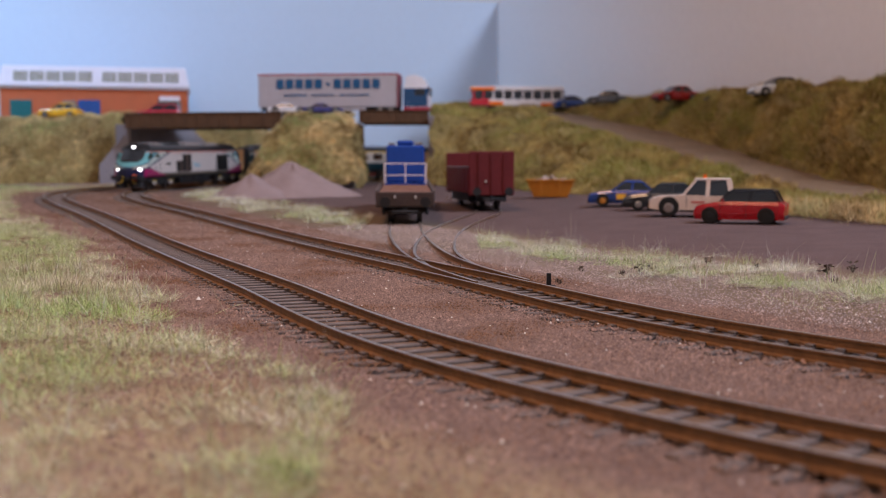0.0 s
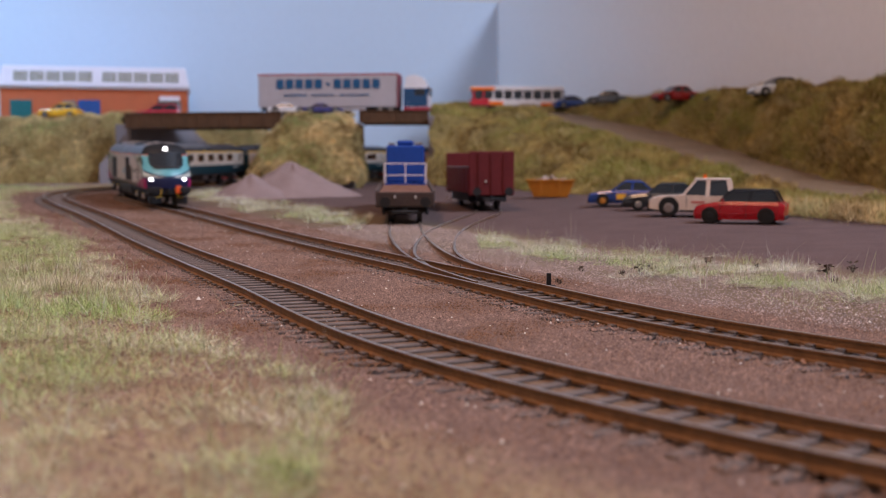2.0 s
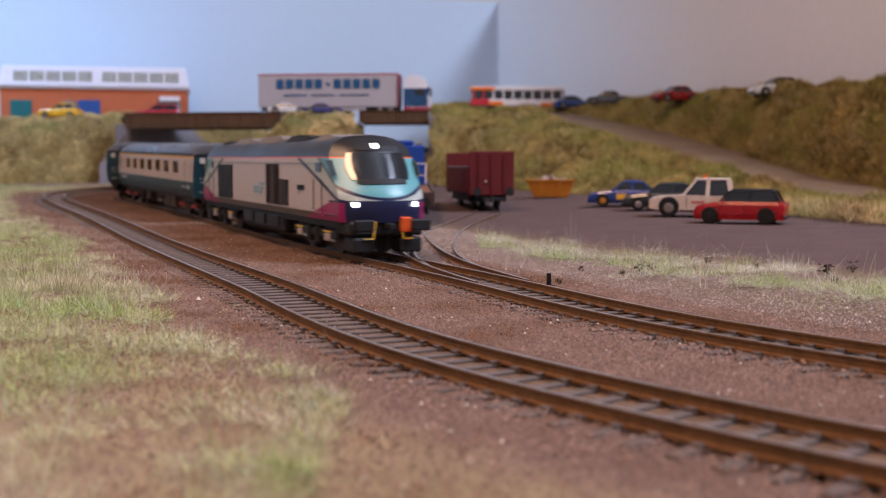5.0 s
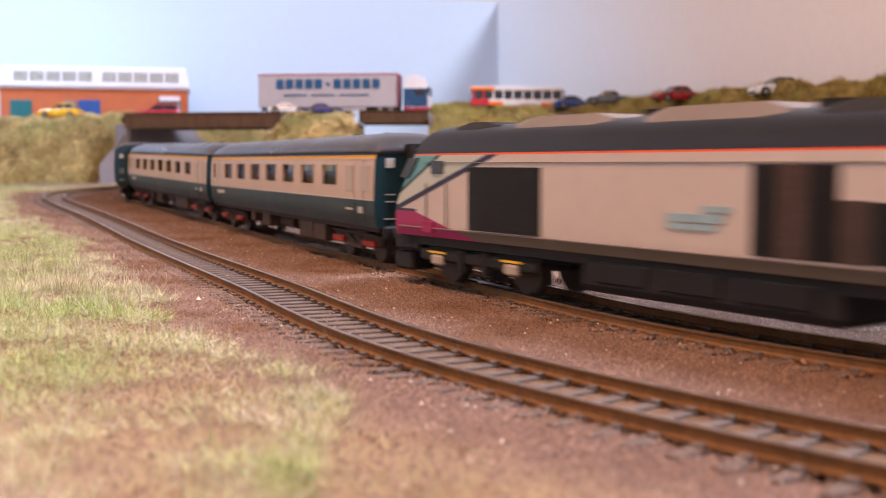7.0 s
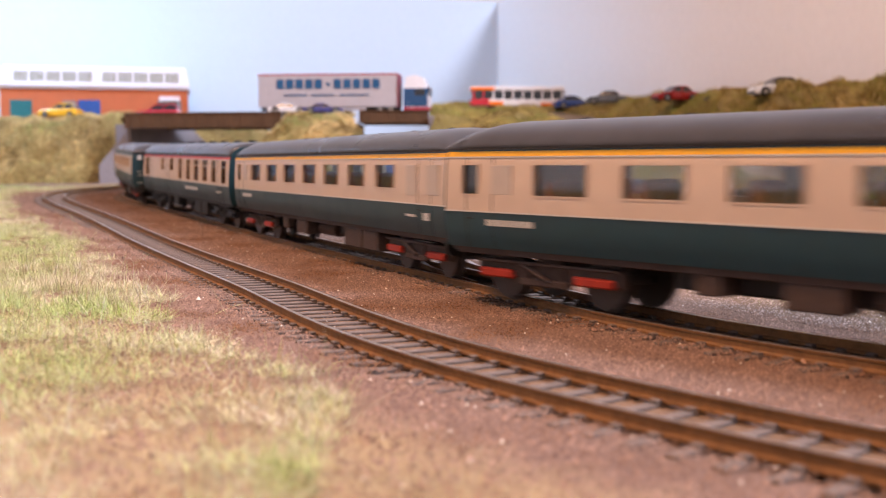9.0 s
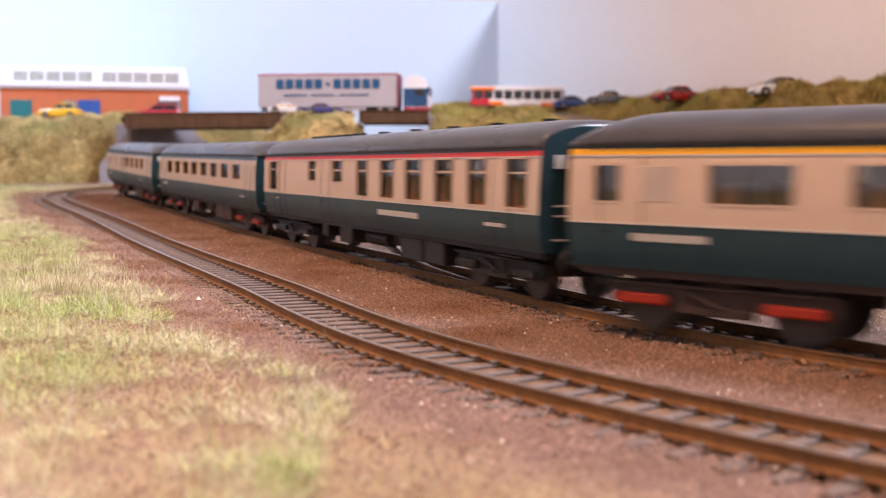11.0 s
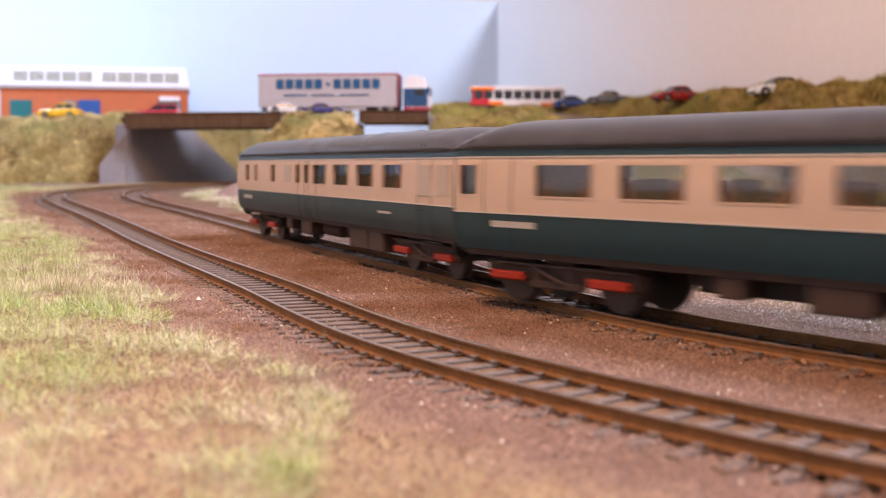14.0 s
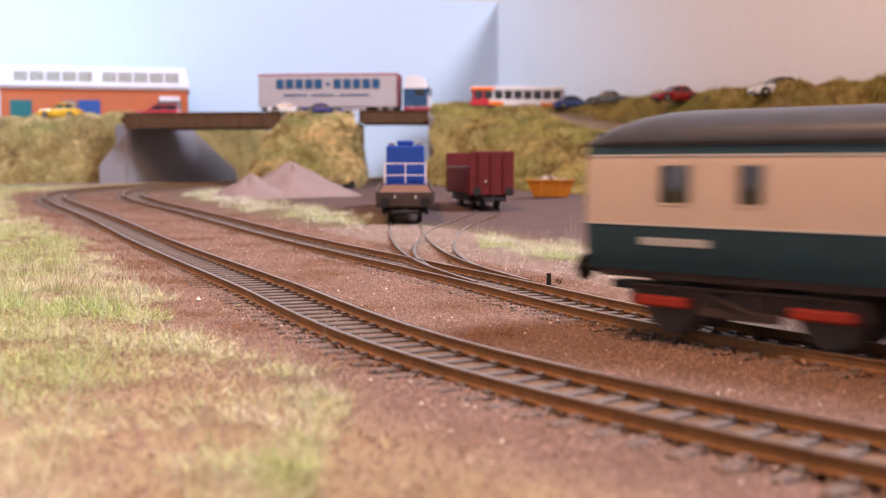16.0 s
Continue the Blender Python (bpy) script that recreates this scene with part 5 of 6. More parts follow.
def lorry():
    t = thing("articulated_lorry", up_stand(-0.2375, 1.428, 0.0985, -6.0), "grey box trailer lorry with blue bars and a white cab", "lorry")
    L = 0.181
    tr = part("trailer_body", boxb(0, L, 0, 0.033, 0.0095, 0.0500, 0.0005), M_TRAILER, t)
    part("roof_rail", boxb(-0.0005, L + 0.0005, -0.0005, 0.0335, 0.0500, 0.0518, 0.0003), mat("rail_red", (0.42, 0.06, 0.06), 0.5, bump=0.0), tr, "red top rail")
    part("corner_post", boxb(L - 0.001, L + 0.0008, -0.0006, 0.0336, 0.0095, 0.0500), mat("post_maroon", (0.25, 0.06, 0.08), 0.5, bump=0.0), tr)
    for k in range(36):
        x = 0.003 + k * 0.005
        part("panel_rib", boxb(x - 0.0002, x + 0.0002, -0.0004, 0.0, 0.0105, 0.0495), M_TRAILER, tr)
    for k in range(5):
        for x0 in (0.024, 0.0985):
            x = x0 + k * 0.0125
            bm = boxb(x, x + 0.0096, -0.0007, 0.0, 0.0330, 0.0450, 0.0008)
            part("sign_bar", bm, M_INK, tr, "bold blue bar shape")
    part("sign_bar", boxb(0.0890, 0.0940, -0.0007, 0.0, 0.0365, 0.0405), M_INK, tr, "bold blue bar shape")
    bm = bmesh.new()
    for x0, x1 in ((0.034, 0.064), (0.070, 0.100), (0.106, 0.146)):
        for k in range(int((x1 - x0) / 0.003)):
            box(bm, x0 + k * 0.003, x0 + k * 0.003 + 0.0022, -0.0006, 0.0, 0.0235, 0.0260)
    part("small_writing", bm, M_INK, tr, "row of small blue bars")
    part("chassis", boxb(0.002, L, 0.006, 0.027, 0.0060, 0.0094), M_BLACK, t)
    for x in (0.024, 0.041, 0.058, 0.158, 0.172):
        for y in (0.003, 0.030):
            wheel(t, x, y, 0.0058, 0.0045)
    part("side_guard", boxb(0.070, 0.140, 0.0005, 0.0015, 0.0050, 0.0085), M_TRAILER, tr)
    # cab
    P = [(0.189, 0.006), (0.189, 0.0335), (0.191, 0.0475), (0.203, 0.0500), (0.214, 0.0455), (0.2185, 0.0360), (0.2205, 0.0200), (0.2205, 0.006)]
    bm = prism(bmesh.new(), P, 0.0005, 0.0325)
    bmesh.ops.bevel(bm, geom=list(bm.edges), offset=0.0012, segments=2, affect="EDGES")
    cab = part("cab", bm, paint("cab_white", (0.78, 0.74, 0.76)), t, "white cab with blue lower half")
    part("cab_panel", boxb(0.1885, 0.2195, 0.0001, 0.0329, 0.0095, 0.0330, 0.0006), paint("cab_blue", (0.02, 0.07, 0.16)), cab, "dark blue lower cab side")
    part("cab_window", boxb(0.2025, 0.2160, -0.0003, 0.0333, 0.0235, 0.0325, 0.0006), M_DARK_PANE, cab)
    part("cab_skirt", boxb(0.1885, 0.2210, 0.0001, 0.0329, 0.0050, 0.0093, 0.0006), paint("cab_red", (0.35, 0.02, 0.05)), cab, "red lower skirt")
    part("windscreen", boxb(0.2190, 0.2212, 0.0030, 0.0300, 0.0230, 0.0345, 0.0006), M_DARK_PANE, cab)
    for y in (0.003, 0.030):
        wheel(t, 0.206, y, 0.0058, 0.0045)
    return t


lorry()


def bus():
    t = thing("single_deck_bus", up_stand(0.0415, 1.622, 0.1175, 5) @ Matrix.Diagonal((0.87, 0.87, 0.87, 1)), "white single deck bus with red and orange ends", "bus")
    L, W = 0.158, 0.033
    white, red, orange = paint("bus_white", (0.76, 0.70, 0.68)), paint("bus_red", (0.55, 0.03, 0.04)), paint("bus_orange", (0.85, 0.19, 0.02))
    body = part("body", boxb(0, L, 0, W, 0.0035, 0.0150, 0.0008), white, t)
    part("roof", boxb(0, L, 0, W, 0.0285, 0.0365, 0.0025, 3), white, t)
    part("cabin_glass", boxb(0.0006, L - 0.0006, 0.0006, W - 0.0006, 0.0150, 0.0288), M_DARK_PANE, t)
    for k in range(10):
        x = 0.004 + k * (L - 0.008) / 9
        part("window_pillar", boxb(x - 0.0013, x + 0.0013, -0.0001, W + 0.0001, 0.0148, 0.0290), white if k > 1 else red, t)
    part("rear_quarter", boxb(-0.0004, 0.030, -0.0004, W + 0.0004, 0.0040, 0.0149, 0.0004), red, t, "red rear quarter")
    part("swoosh", boxb(0.0300, 0.054, -0.0004, W + 0.0004, 0.0040, 0.0110, 0.0004), orange, t, "orange painted swoosh")
    part("rear_roof", boxb(-0.0004, 0.040, -0.0004, W + 0.0004, 0.0292, 0.0350, 0.0006), orange, t, "orange roof end")
    part("front_swoosh", boxb(0.118, 0.150, -0.0004, W + 0.0004, 0.0040, 0.0085, 0.0004), orange, t)
    part("windscreen", boxb(L - 0.0004, L + 0.0008, 0.002, W - 0.002, 0.0130, 0.0320, 0.0004), M_DARK_PANE, t)
    for x in (0.035, 0.122):
        for y in (0.002, W - 0.002):
            wheel(t, x, y, 0.0062, 0.0036)
    return t


bus()

# ---------------------------------------------------------------- goods wagons


def axle(parent, x, r=0.0062):
    bm = bmesh.new()
    wheelset(bm, x, r)
    part("wheelset", bm, M_STEEL, parent)


def on_track(path, s0, s1):
    a, b = Vector(path.at(s0)), Vector(path.at(s1))
    return Matrix.Translation((a + b) / 2) @ (a - b).to_track_quat("X", "Z").to_matrix().to_4x4()


def end_gear(t, x, sx, z):
    bm = bmesh.new()
    for sy in (-1, 1):
        cyl(bm, (sx * x, sy * 0.0115, z), (sx * (x + 0.005), sy * 0.0115, z), 0.0014, 10)
        cyl(bm, (sx * (x + 0.005), sy * 0.0115, z), (sx * (x + 0.006), sy * 0.0115, z), 0.0030, 14)
    part("buffer", bm, M_BLACK, t)
    bm = bmesh.new()
    box(bm, min(sx * x, sx * (x + 0.008)), max(sx * x, sx * (x + 0.008)), -0.0012, 0.0012, z - 0.0055, z - 0.0038)
    box(bm, min(sx * (x + 0.008), sx * (x + 0.0095)), max(sx * (x + 0.008), sx * (x + 0.0095)), -0.0075, 0.0075, z - 0.0065, z - 0.0045, 0.0004)
    part("coupling", bm, M_BLACK, t)


def flat_wagon():
    s = float(np.interp(0.64, SIDING_A.P[:, 1], SIDING_A.s))
    t = thing("flat_wagon", on_track(SIDING_A, s, s + 0.235), "brown bogie flat wagon standing in the siding", "goods wagon")
    h = 0.1175
    deck = part("deck", boxb(-h, h, -0.0158, 0.0158, 0.0160, 0.0180, 0.0003), M_DECK, t)
    for k in range(47):
        x = -h + 0.0025 + k * 0.005
        part("plank", boxb(x - 0.0023, x + 0.0023, -0.0150, 0.0150, 0.0180, 0.0185), M_DECK, deck)
    for sy in (-1, 1):
        part("side_rail", boxb(-h, h, sy * 0.0164 - 0.0009, sy * 0.0164 + 0.0009, 0.0135, 0.0192, 0.0003), M_UNDER, t)
        for k in range(8):
            x = -0.10 + k * 0.0285
            part("stanchion", boxb(x - 0.0007, x + 0.0007, sy * 0.0172 - 0.0005, sy * 0.0172 + 0.0005, 0.0140, 0.0198), M_PALE, t)
    for sx in (-1, 1):
        part("headstock", boxb(min(sx * h, sx * (h + 0.0018)), max(sx * h, sx * (h + 0.0018)), -0.0170, 0.0170, 0.0098, 0.0186, 0.0006), M_UNDER, t)
        end_gear(t, h + 0.0018, sx, 0.0130)
        for dx in (-0.012, 0.012):
            axle(t, sx * 0.085 + dx)
        for sy in (-1, 1):
            part("bogie_frame", boxb(sx * 0.085 - 0.019, sx * 0.085 + 0.019, sy * 0.0128 - 0.0010, sy * 0.0128 + 0.0010, 0.0046, 0.0100, 0.0006), M_BLACK, t)
            part("lamp_bracket", boxb(min(sx * (h + 0.0018), sx * (h + 0.0024)), max(sx * (h + 0.0018), sx * (h + 0.0024)), sy * 0.0060 - 0.0006, sy * 0.0060 + 0.0006, 0.0150, 0.0166), M_WHITE, t)
    part("underframe", boxb(-h + 0.002, h - 0.002, -0.0120, 0.0120, 0.0090, 0.0158), M_BLACK, t)
    # machine load on the far end
    m = t.matrix_world @ Matrix.Translation((-0.045, 0, 0.0186))
    g = thing("generator_load", m, "blue machine load in a white rail frame on the wagon", "machine")
    part("base", boxb(-0.040, 0.040, -0.0140, 0.0140, 0.0, 0.0012), M_LOAD, g)
    part("casing", boxb(-0.036, 0.034, -0.0132, 0.0132, 0.0012, 0.0270, 0.0010), M_LOAD, g)
    part("top_housing", boxb(-0.015, 0.020, -0.0060, 0.0060, 0.0270, 0.0305, 0.0012), M_LOAD, g)
    for y in (-0.0095, 0.0098):
        part("top_fitting", boxb(0.016, 0.026, y - 0.0022, y + 0.0022, 0.0268, 0.0290, 0.0006), M_PALE, g)
    bm = bmesh.new()
    for y in (-0.0142, 0.0142):
        box(bm, 0.0375, 0.0385, y - 0.0006, y + 0.0006, 0.0, 0.0150)
    for z in (0.0065, 0.0145):
        box(bm, 0.0377, 0.0383, -0.0142, 0.0142, z - 0.0004, z + 0.0004)
    box(bm, 0.0376, 0.0384, -0.0004, 0.0004, 0.0, 0.0150)
    part("guard_rail", bm, M_CLAD, g, "white guard rail")


flat_wagon()


def open_wagon():
    z = line_height(0, 0.80)
    a, b = Vector((0.0345, 0.785, z)), Vector((0.0190, 0.893, z))
    t = thing("open_wagon", Matrix.Translation((a + b) / 2) @ (a - b).to_track_quat("X", "Z").to_matrix().to_4x4(), "maroon steel open wagon standing in the yard siding", "goods wagon")
    h, w = 0.054, 0.0155
    fl = part("floor", boxb(-h, h, -w, w, 0.0125, 0.0140), M_MAROON, t)
    for sy in (-1, 1):
        sd = part("side", boxb(-h, h, sy * w - 0.0006, sy * w + 0.0006, 0.0118, 0.0300, 0.0003), M_MAROON, t)
        for k in range(7):
            x = -h + 0.004 + k * (2 * h - 0.008) / 6
            part("rib", boxb(x - 0.0008, x + 0.0008, sy * (w + 0.0009) - 0.0005, sy * (w + 0.0009) + 0.0005, 0.0120, 0.0296), M_MAROON, sd)
        part("top_rail", boxb(-h, h, sy * w - 0.0011, sy * w + 0.0011, 0.0298, 0.0308, 0.0003), M_PALE, sd, "worn pale top rail")
        part("spring_gear", boxb(-0.040, 0.040, sy * 0.0130 - 0.0008, sy * 0.0130 + 0.0008, 0.0050, 0.0118, 0.0004), M_BLACK, t)
    part("underframe", boxb(-h + 0.002, h - 0.002, -0.0105, 0.0105, 0.0060, 0.0124), M_BLACK, t)
    for sx in (-1, 1):
        e = part("end", boxb(min(sx * h, sx * (h + 0.0014)), max(sx * h, sx * (h + 0.0014)), -w - 0.0008, w + 0.0008, 0.0100, 0.0415, 0.0006), M_MAROON, t)
        for y in (-0.0090, 0.0, 0.0090):
            part("end_rib", boxb(min(sx * (h + 0.0014), sx * (h + 0.0022)), max(sx * (h + 0.0014), sx * (h + 0.0022)), y - 0.0007, y + 0.0007, 0.0110, 0.0405), M_MAROON, e)
        part("label_plate", boxb(min(sx * (h + 0.0014), sx * (h + 0.0026)), max(sx * (h + 0.0014), sx * (h + 0.0026)), -0.0050, -0.0036, 0.0195, 0.0210), M_WHITE, e, "small white label plate")
        end_gear(t, h + 0.0014, sx, 0.0130)
        axle(t, sx * 0.030)
    return t


open_wagon()


def skip():
    t = thing("rubbish_skip", stand(0.0935, 0.955, -8), "yellow rubbish skip heaped with rubble", "skip")
    bm = bmesh.new()
    lo, hi, ih = (0.0145, 0.0095), (0.0205, 0.0115), (0.0197, 0.0107)
    z1 = 0.0150
    def ring(a, z):
        return [(-a[0], -a[1], z), (a[0], -a[1], z), (a[0], a[1], z), (-a[0], a[1], z)]
    loft(bm, [ring(lo, 0.0005), ring(hi, z1), ring(ih, z1), ring((0.014, 0.009), 0.002)])
    sh = part("shell", bm, M_SKIP, t)
    bm = bmesh.new()
    for y in (-0.0118, 0.0118):
        box(bm, -0.0208, 0.0208, y - 0.0007, y + 0.0007, z1 - 0.001, z1 + 0.0004, 0.0002)
        for x in (-0.008, 0.008):
            box(bm, x - 0.0006, x + 0.0006, y - 0.0005 - 0.0003 * (1 if y < 0 else -1), y + 0.0005, 0.004, z1)
    part("rim_rail", bm, M_SKIP, sh)
    bm = bmesh.new()
    rnd = random.Random(4)
    for k in range(46):
        x, y = rnd.uniform(-0.017, 0.017), rnd.uniform(-0.008, 0.008)
        z = 0.0125 + 0.0050 * (1 - abs(x) / 0.017) + rnd.uniform(-0.001, 0.001)
        n0 = len(bm.verts)
        bmesh.ops.create_icosphere(bm, subdivisions=1, radius=rnd.uniform(0.0012, 0.0026), matrix=Matrix.Translation((x, y, z)) @ pose(0, 0, 0, rnd.uniform(0, 180), rnd.uniform(0, 180), 0) @ Matrix.Diagonal((1, rnd.uniform(0.5, 1), rnd.uniform(0.4, 1), 1)))
    part("rubble", bm, M_RUBBLE, t, "heap of mixed rubble")


skip()


def pile(x, y, r, hgt, label, seed):
    v, f = [(0, 0, hgt)], []
    n, m = 40, 14
    for j in range(1, m + 1):
        for i in range(n):
            a = 2 * math.pi * i / n
            q = j / m
            rr = r * q * (1 + 0.12 * noise.noise(Vector((math.cos(a) * 2 + seed, math.sin(a) * 2, 0))))
            z = hgt * max(0, (1 - q) ** 1.15) * (1 + 0.15 * noise.noise(Vector((rr * 60, a * 2, seed)))) - 0.001 * q
            v.append((rr * math.cos(a), rr * math.sin(a), z + 0.0006 * noise.noise(Vector((math.cos(a) * rr * 500, math.sin(a) * rr * 500, seed)))))
    for i in range(n):
        f.append((0, 1 + i, 1 + (i + 1) % n))
    for j in range(m - 1):
        for i in range(n):
            a, b = 1 + j * n + i, 1 + j * n + (i + 1) % n
            f.append((a, a + n, b + n, b))
    ob = raw("stockpile", v, f, M_PILE, True)
    ob.matrix_world = Matrix.Translation((x, y, ground_z(x, y)))
    return tagged(ob, label, "stone pile", "aggregate piles")


pile(-0.142, 1.04, 0.068, 0.0315, "tall heap of pinkish grey aggregate on the yard", 1.0)
pile(-0.172, 0.985, 0.042, 0.0215, "small heap of pinkish grey aggregate on the yard", 4.0)


def point_lever():
    x, y = 0.0330, 0.342
    t = thing("point_lever", Matrix.Translation((x, y, ground_z(x, y))), "small black point lever post beside the turnout", "lever")
    part("post", boxb(-0.0007, 0.0007, -0.0005, 0.0005, 0, 0.0048, 0.0002), M_BLACK, t)
    part("base", boxb(-0.0022, 0.0022, -0.0012, 0.0012, -0.0005, 0.0010, 0.0002), M_BLACK, t)


point_lever()

# ---------------------------------------------------------------- ballast, grass, weeds


def soup(name, V, F, material):
    """A mesh from numpy corner and triangle arrays."""
    me = bpy.data.meshes.new(name)
    me.vertices.add(len(V))
    me.vertices.foreach_set("co", V.astype(np.float32).ravel())
    me.loops.add(F.size)
    me.loops.foreach_set("vertex_index", F.astype(np.int32).ravel())
    me.polygons.add(len(F))
    me.polygons.foreach_set("loop_start", np.arange(0, F.size, 3, dtype=np.int32))
    me.polygons.foreach_set("loop_total", np.full(len(F), 3, dtype=np.int32))
    me.materials.append(material)
    me.update(calc_edges=True)
    return new(name, me)


RNG = np.random.default_rng(7)
GX, GY = np.linspace(-0.6, 0.5, 221), np.linspace(0.05, 1.45, 281)
GZ = np.array([[ground_z(x, y) for x in GX] for y in GY])


def ground_many(x, y):
    i = np.clip((x - GX[0]) / (GX[1] - GX[0]), 0, len(GX) - 1.001)
    j = np.clip((y - GY[0]) / (GY[1] - GY[0]), 0, len(GY) - 1.001)
    a, b = i.astype(int), j.astype(int)
    u, v = i - a, j - b
    return GZ[b, a] * (1 - u) * (1 - v) + GZ[b, a + 1] * u * (1 - v) + GZ[b + 1, a] * (1 - u) * v + GZ[b + 1, a + 1] * u * v


def along(s, w):
    """Plan points at s along the main line and w aside."""
    P = np.array([np.interp(s, LINE.s, LINE.P[:, i]) for i in range(2)]).T
    Q = np.array([np.interp(s + 0.003, LINE.s, LINE.P[:, i]) for i in range(2)]).T
    d = Q - P
    d /= np.linalg.norm(d, axis=1)[:, None]
    return P[:, 0] + d[:, 1] * w, P[:, 1] - d[:, 0] * w


def pebbles(x, y, z, size):
    n = len(x)
    base = np.array([(1, 0, -0.3), (-0.4, 0.9, -0.3), (-0.5, -0.85, -0.3), (0.1, 0.0, 0.75)])
    V = base[None] * (1 + RNG.uniform(-0.35, 0.35, (n, 4, 3)))
    a = RNG.uniform(0, 2 * np.pi, n)
    c, s = np.cos(a)[:, None], np.sin(a)[:, None]
    X, Y = V[:, :, 0] * c - V[:, :, 1] * s, V[:, :, 0] * s + V[:, :, 1] * c
    V = np.stack([X, Y, V[:, :, 2]], 2) * size[:, None, None] + np.stack([x, y, z], 1)[:, None]
    F = np.array([(0, 1, 3), (1, 2, 3), (2, 0, 3)])[None] + 4 * np.arange(n)[:, None, None]
    return V.reshape(-1, 3), F.reshape(-1, 3)


def ballast():
    # even cover over the running lines and the shoulder before them
    def bed(name, n, s0, s1, w0, w1, material, label, lift=0.0, small=0.00014, big=0.00034):
        k = RNG.beta(1.0, 1.0, n)
        s = s0 + (s1 - s0) * k
        w = RNG.uniform(w0, w1, n)
        x, y = along(s, w)
        z = ground_many(x, y) + RNG.uniform(0.0, 0.0009, n) + lift
        rail = np.minimum.reduce([abs(abs(w) - 0.0086), abs(abs(w - 0.067) - 0.0086)])
        inside = np.minimum(abs(w), abs(w - 0.067)) < 0.0078
        keep = (rail > 0.0013) & ~(inside & (RNG.random(n) < 0.80))
        keep &= ~((np.minimum(abs(w), abs(w - 0.067)) < 0.0172) & (z > -0.0018 + np.interp(y, (0.5, 0.67, 0.79, 0.89, 1.1, 1.32), (0, 0.0013, 0.003, 0.005, 0.009, 0.012))))
        V, F = pebbles(x[keep], y[keep], z[keep], RNG.uniform(small, big, keep.sum()) * (1 + 0.9 * (RNG.random(keep.sum()) > 0.985)))
        tagged(soup(name, V, F, material), label, "ballast", kind="stuff")
    bed("ballast", 330000, 2.30, 3.06, -0.034, 0.150, M_STONE, "fine pinkish brown ballast round the two lines", 0.0001)
    bed("ballast", 30000, 1.95, 2.30, -0.030, 0.115, M_STONE, "fine pinkish brown ballast towards the bridge", 0.0003, 0.00018, 0.00046)
    bed("ballast", 70000, 2.50, 3.06, -0.095, -0.032, M_STONE_GREY, "pinkish grey chippings under the yard's grass", 0.0001)
    bed("grit", 600, 2.40, 3.06, -0.090, 0.140, M_GRIT, "scattered pale grit on the ballast", 0.0006, 0.00022, 0.00042)


ballast()


def grass_material(name, lo, hi, green, fresh=(0.60, 0.86)):
    m = mat(name, lo, 0.75, var=0.2, scale=26, bump=0.0, fine=5, tint=hi)
    nt = m.node_tree
    b = nt.nodes["Principled BSDF"]
    src = b.inputs["Base Color"].links[0].from_socket
    geo = nt.nodes.new("ShaderNodeNewGeometry")
    n3 = nt.nodes.new("ShaderNodeTexNoise")
    n3.inputs["Scale"].default_value = 14
    ad = nt.nodes.new("ShaderNodeMath")
    ad.operation = "MULTIPLY_ADD"
    ad.inputs[1].default_value, ad.inputs[2].default_value = 0.35, 0.0
    nt.links.new(geo.outputs["Random Per Island"], ad.inputs[0])
    nt.links.new(geo.outputs["Position"], n3.inputs["Vector"])
    nt.links.new(n3.outputs["Fac"], ad.inputs[2])
    rp = nt.nodes.new("ShaderNodeMapRange")
    rp.inputs["From Min"].default_value, rp.inputs["From Max"].default_value = fresh
    nt.links.new(ad.outputs[0], rp.inputs["Value"])
    mx = nt.nodes.new("ShaderNodeMix")
    mx.data_type = "RGBA"
    nt.links.new(rp.outputs["Result"], mx.inputs["Factor"])
    nt.links.new(src, mx.inputs[6])
    mx.inputs[7].default_value = (*green, 1)
    nt.links.new(mx.outputs[2], b.inputs["Base Color"])
    for n in nt.nodes:
        if n.type == "VALTORGB":
            n.color_ramp.elements[0].position, n.color_ramp.elements[1].position = 0.42, 0.58
    return by_piece(m, 0.3)


M_GRASS = grass_material("dry_static_grass", (0.56, 0.44, 0.29), (0.84, 0.74, 0.56), (0.42, 0.51, 0.19), (0.52, 0.82))
M_PALE_GRASS = grass_material("pale_static_grass", (0.66, 0.60, 0.44), (0.90, 0.87, 0.76), (0.46, 0.52, 0.24))
M_WEED = mat("weed_leaf", (0.07, 0.045, 0.028), 0.8, var=0.3, scale=200, bump=0.1)
M_GREEN_GRASS = grass_material("fresh_grass", (0.34, 0.40, 0.12), (0.62, 0.64, 0.30), (0.36, 0.52, 0.15))
M_BANK_GRASS = grass_material("bank_grass", (0.25, 0.160, 0.055), (0.98, 0.74, 0.37), (0.30, 0.36, 0.12), (0.70, 0.90))
M_HILL_GRASS = grass_material("hill_grass", (0.20, 0.115, 0.030), (0.64, 0.46, 0.16), (0.30, 0.30, 0.07), (0.62, 0.86))


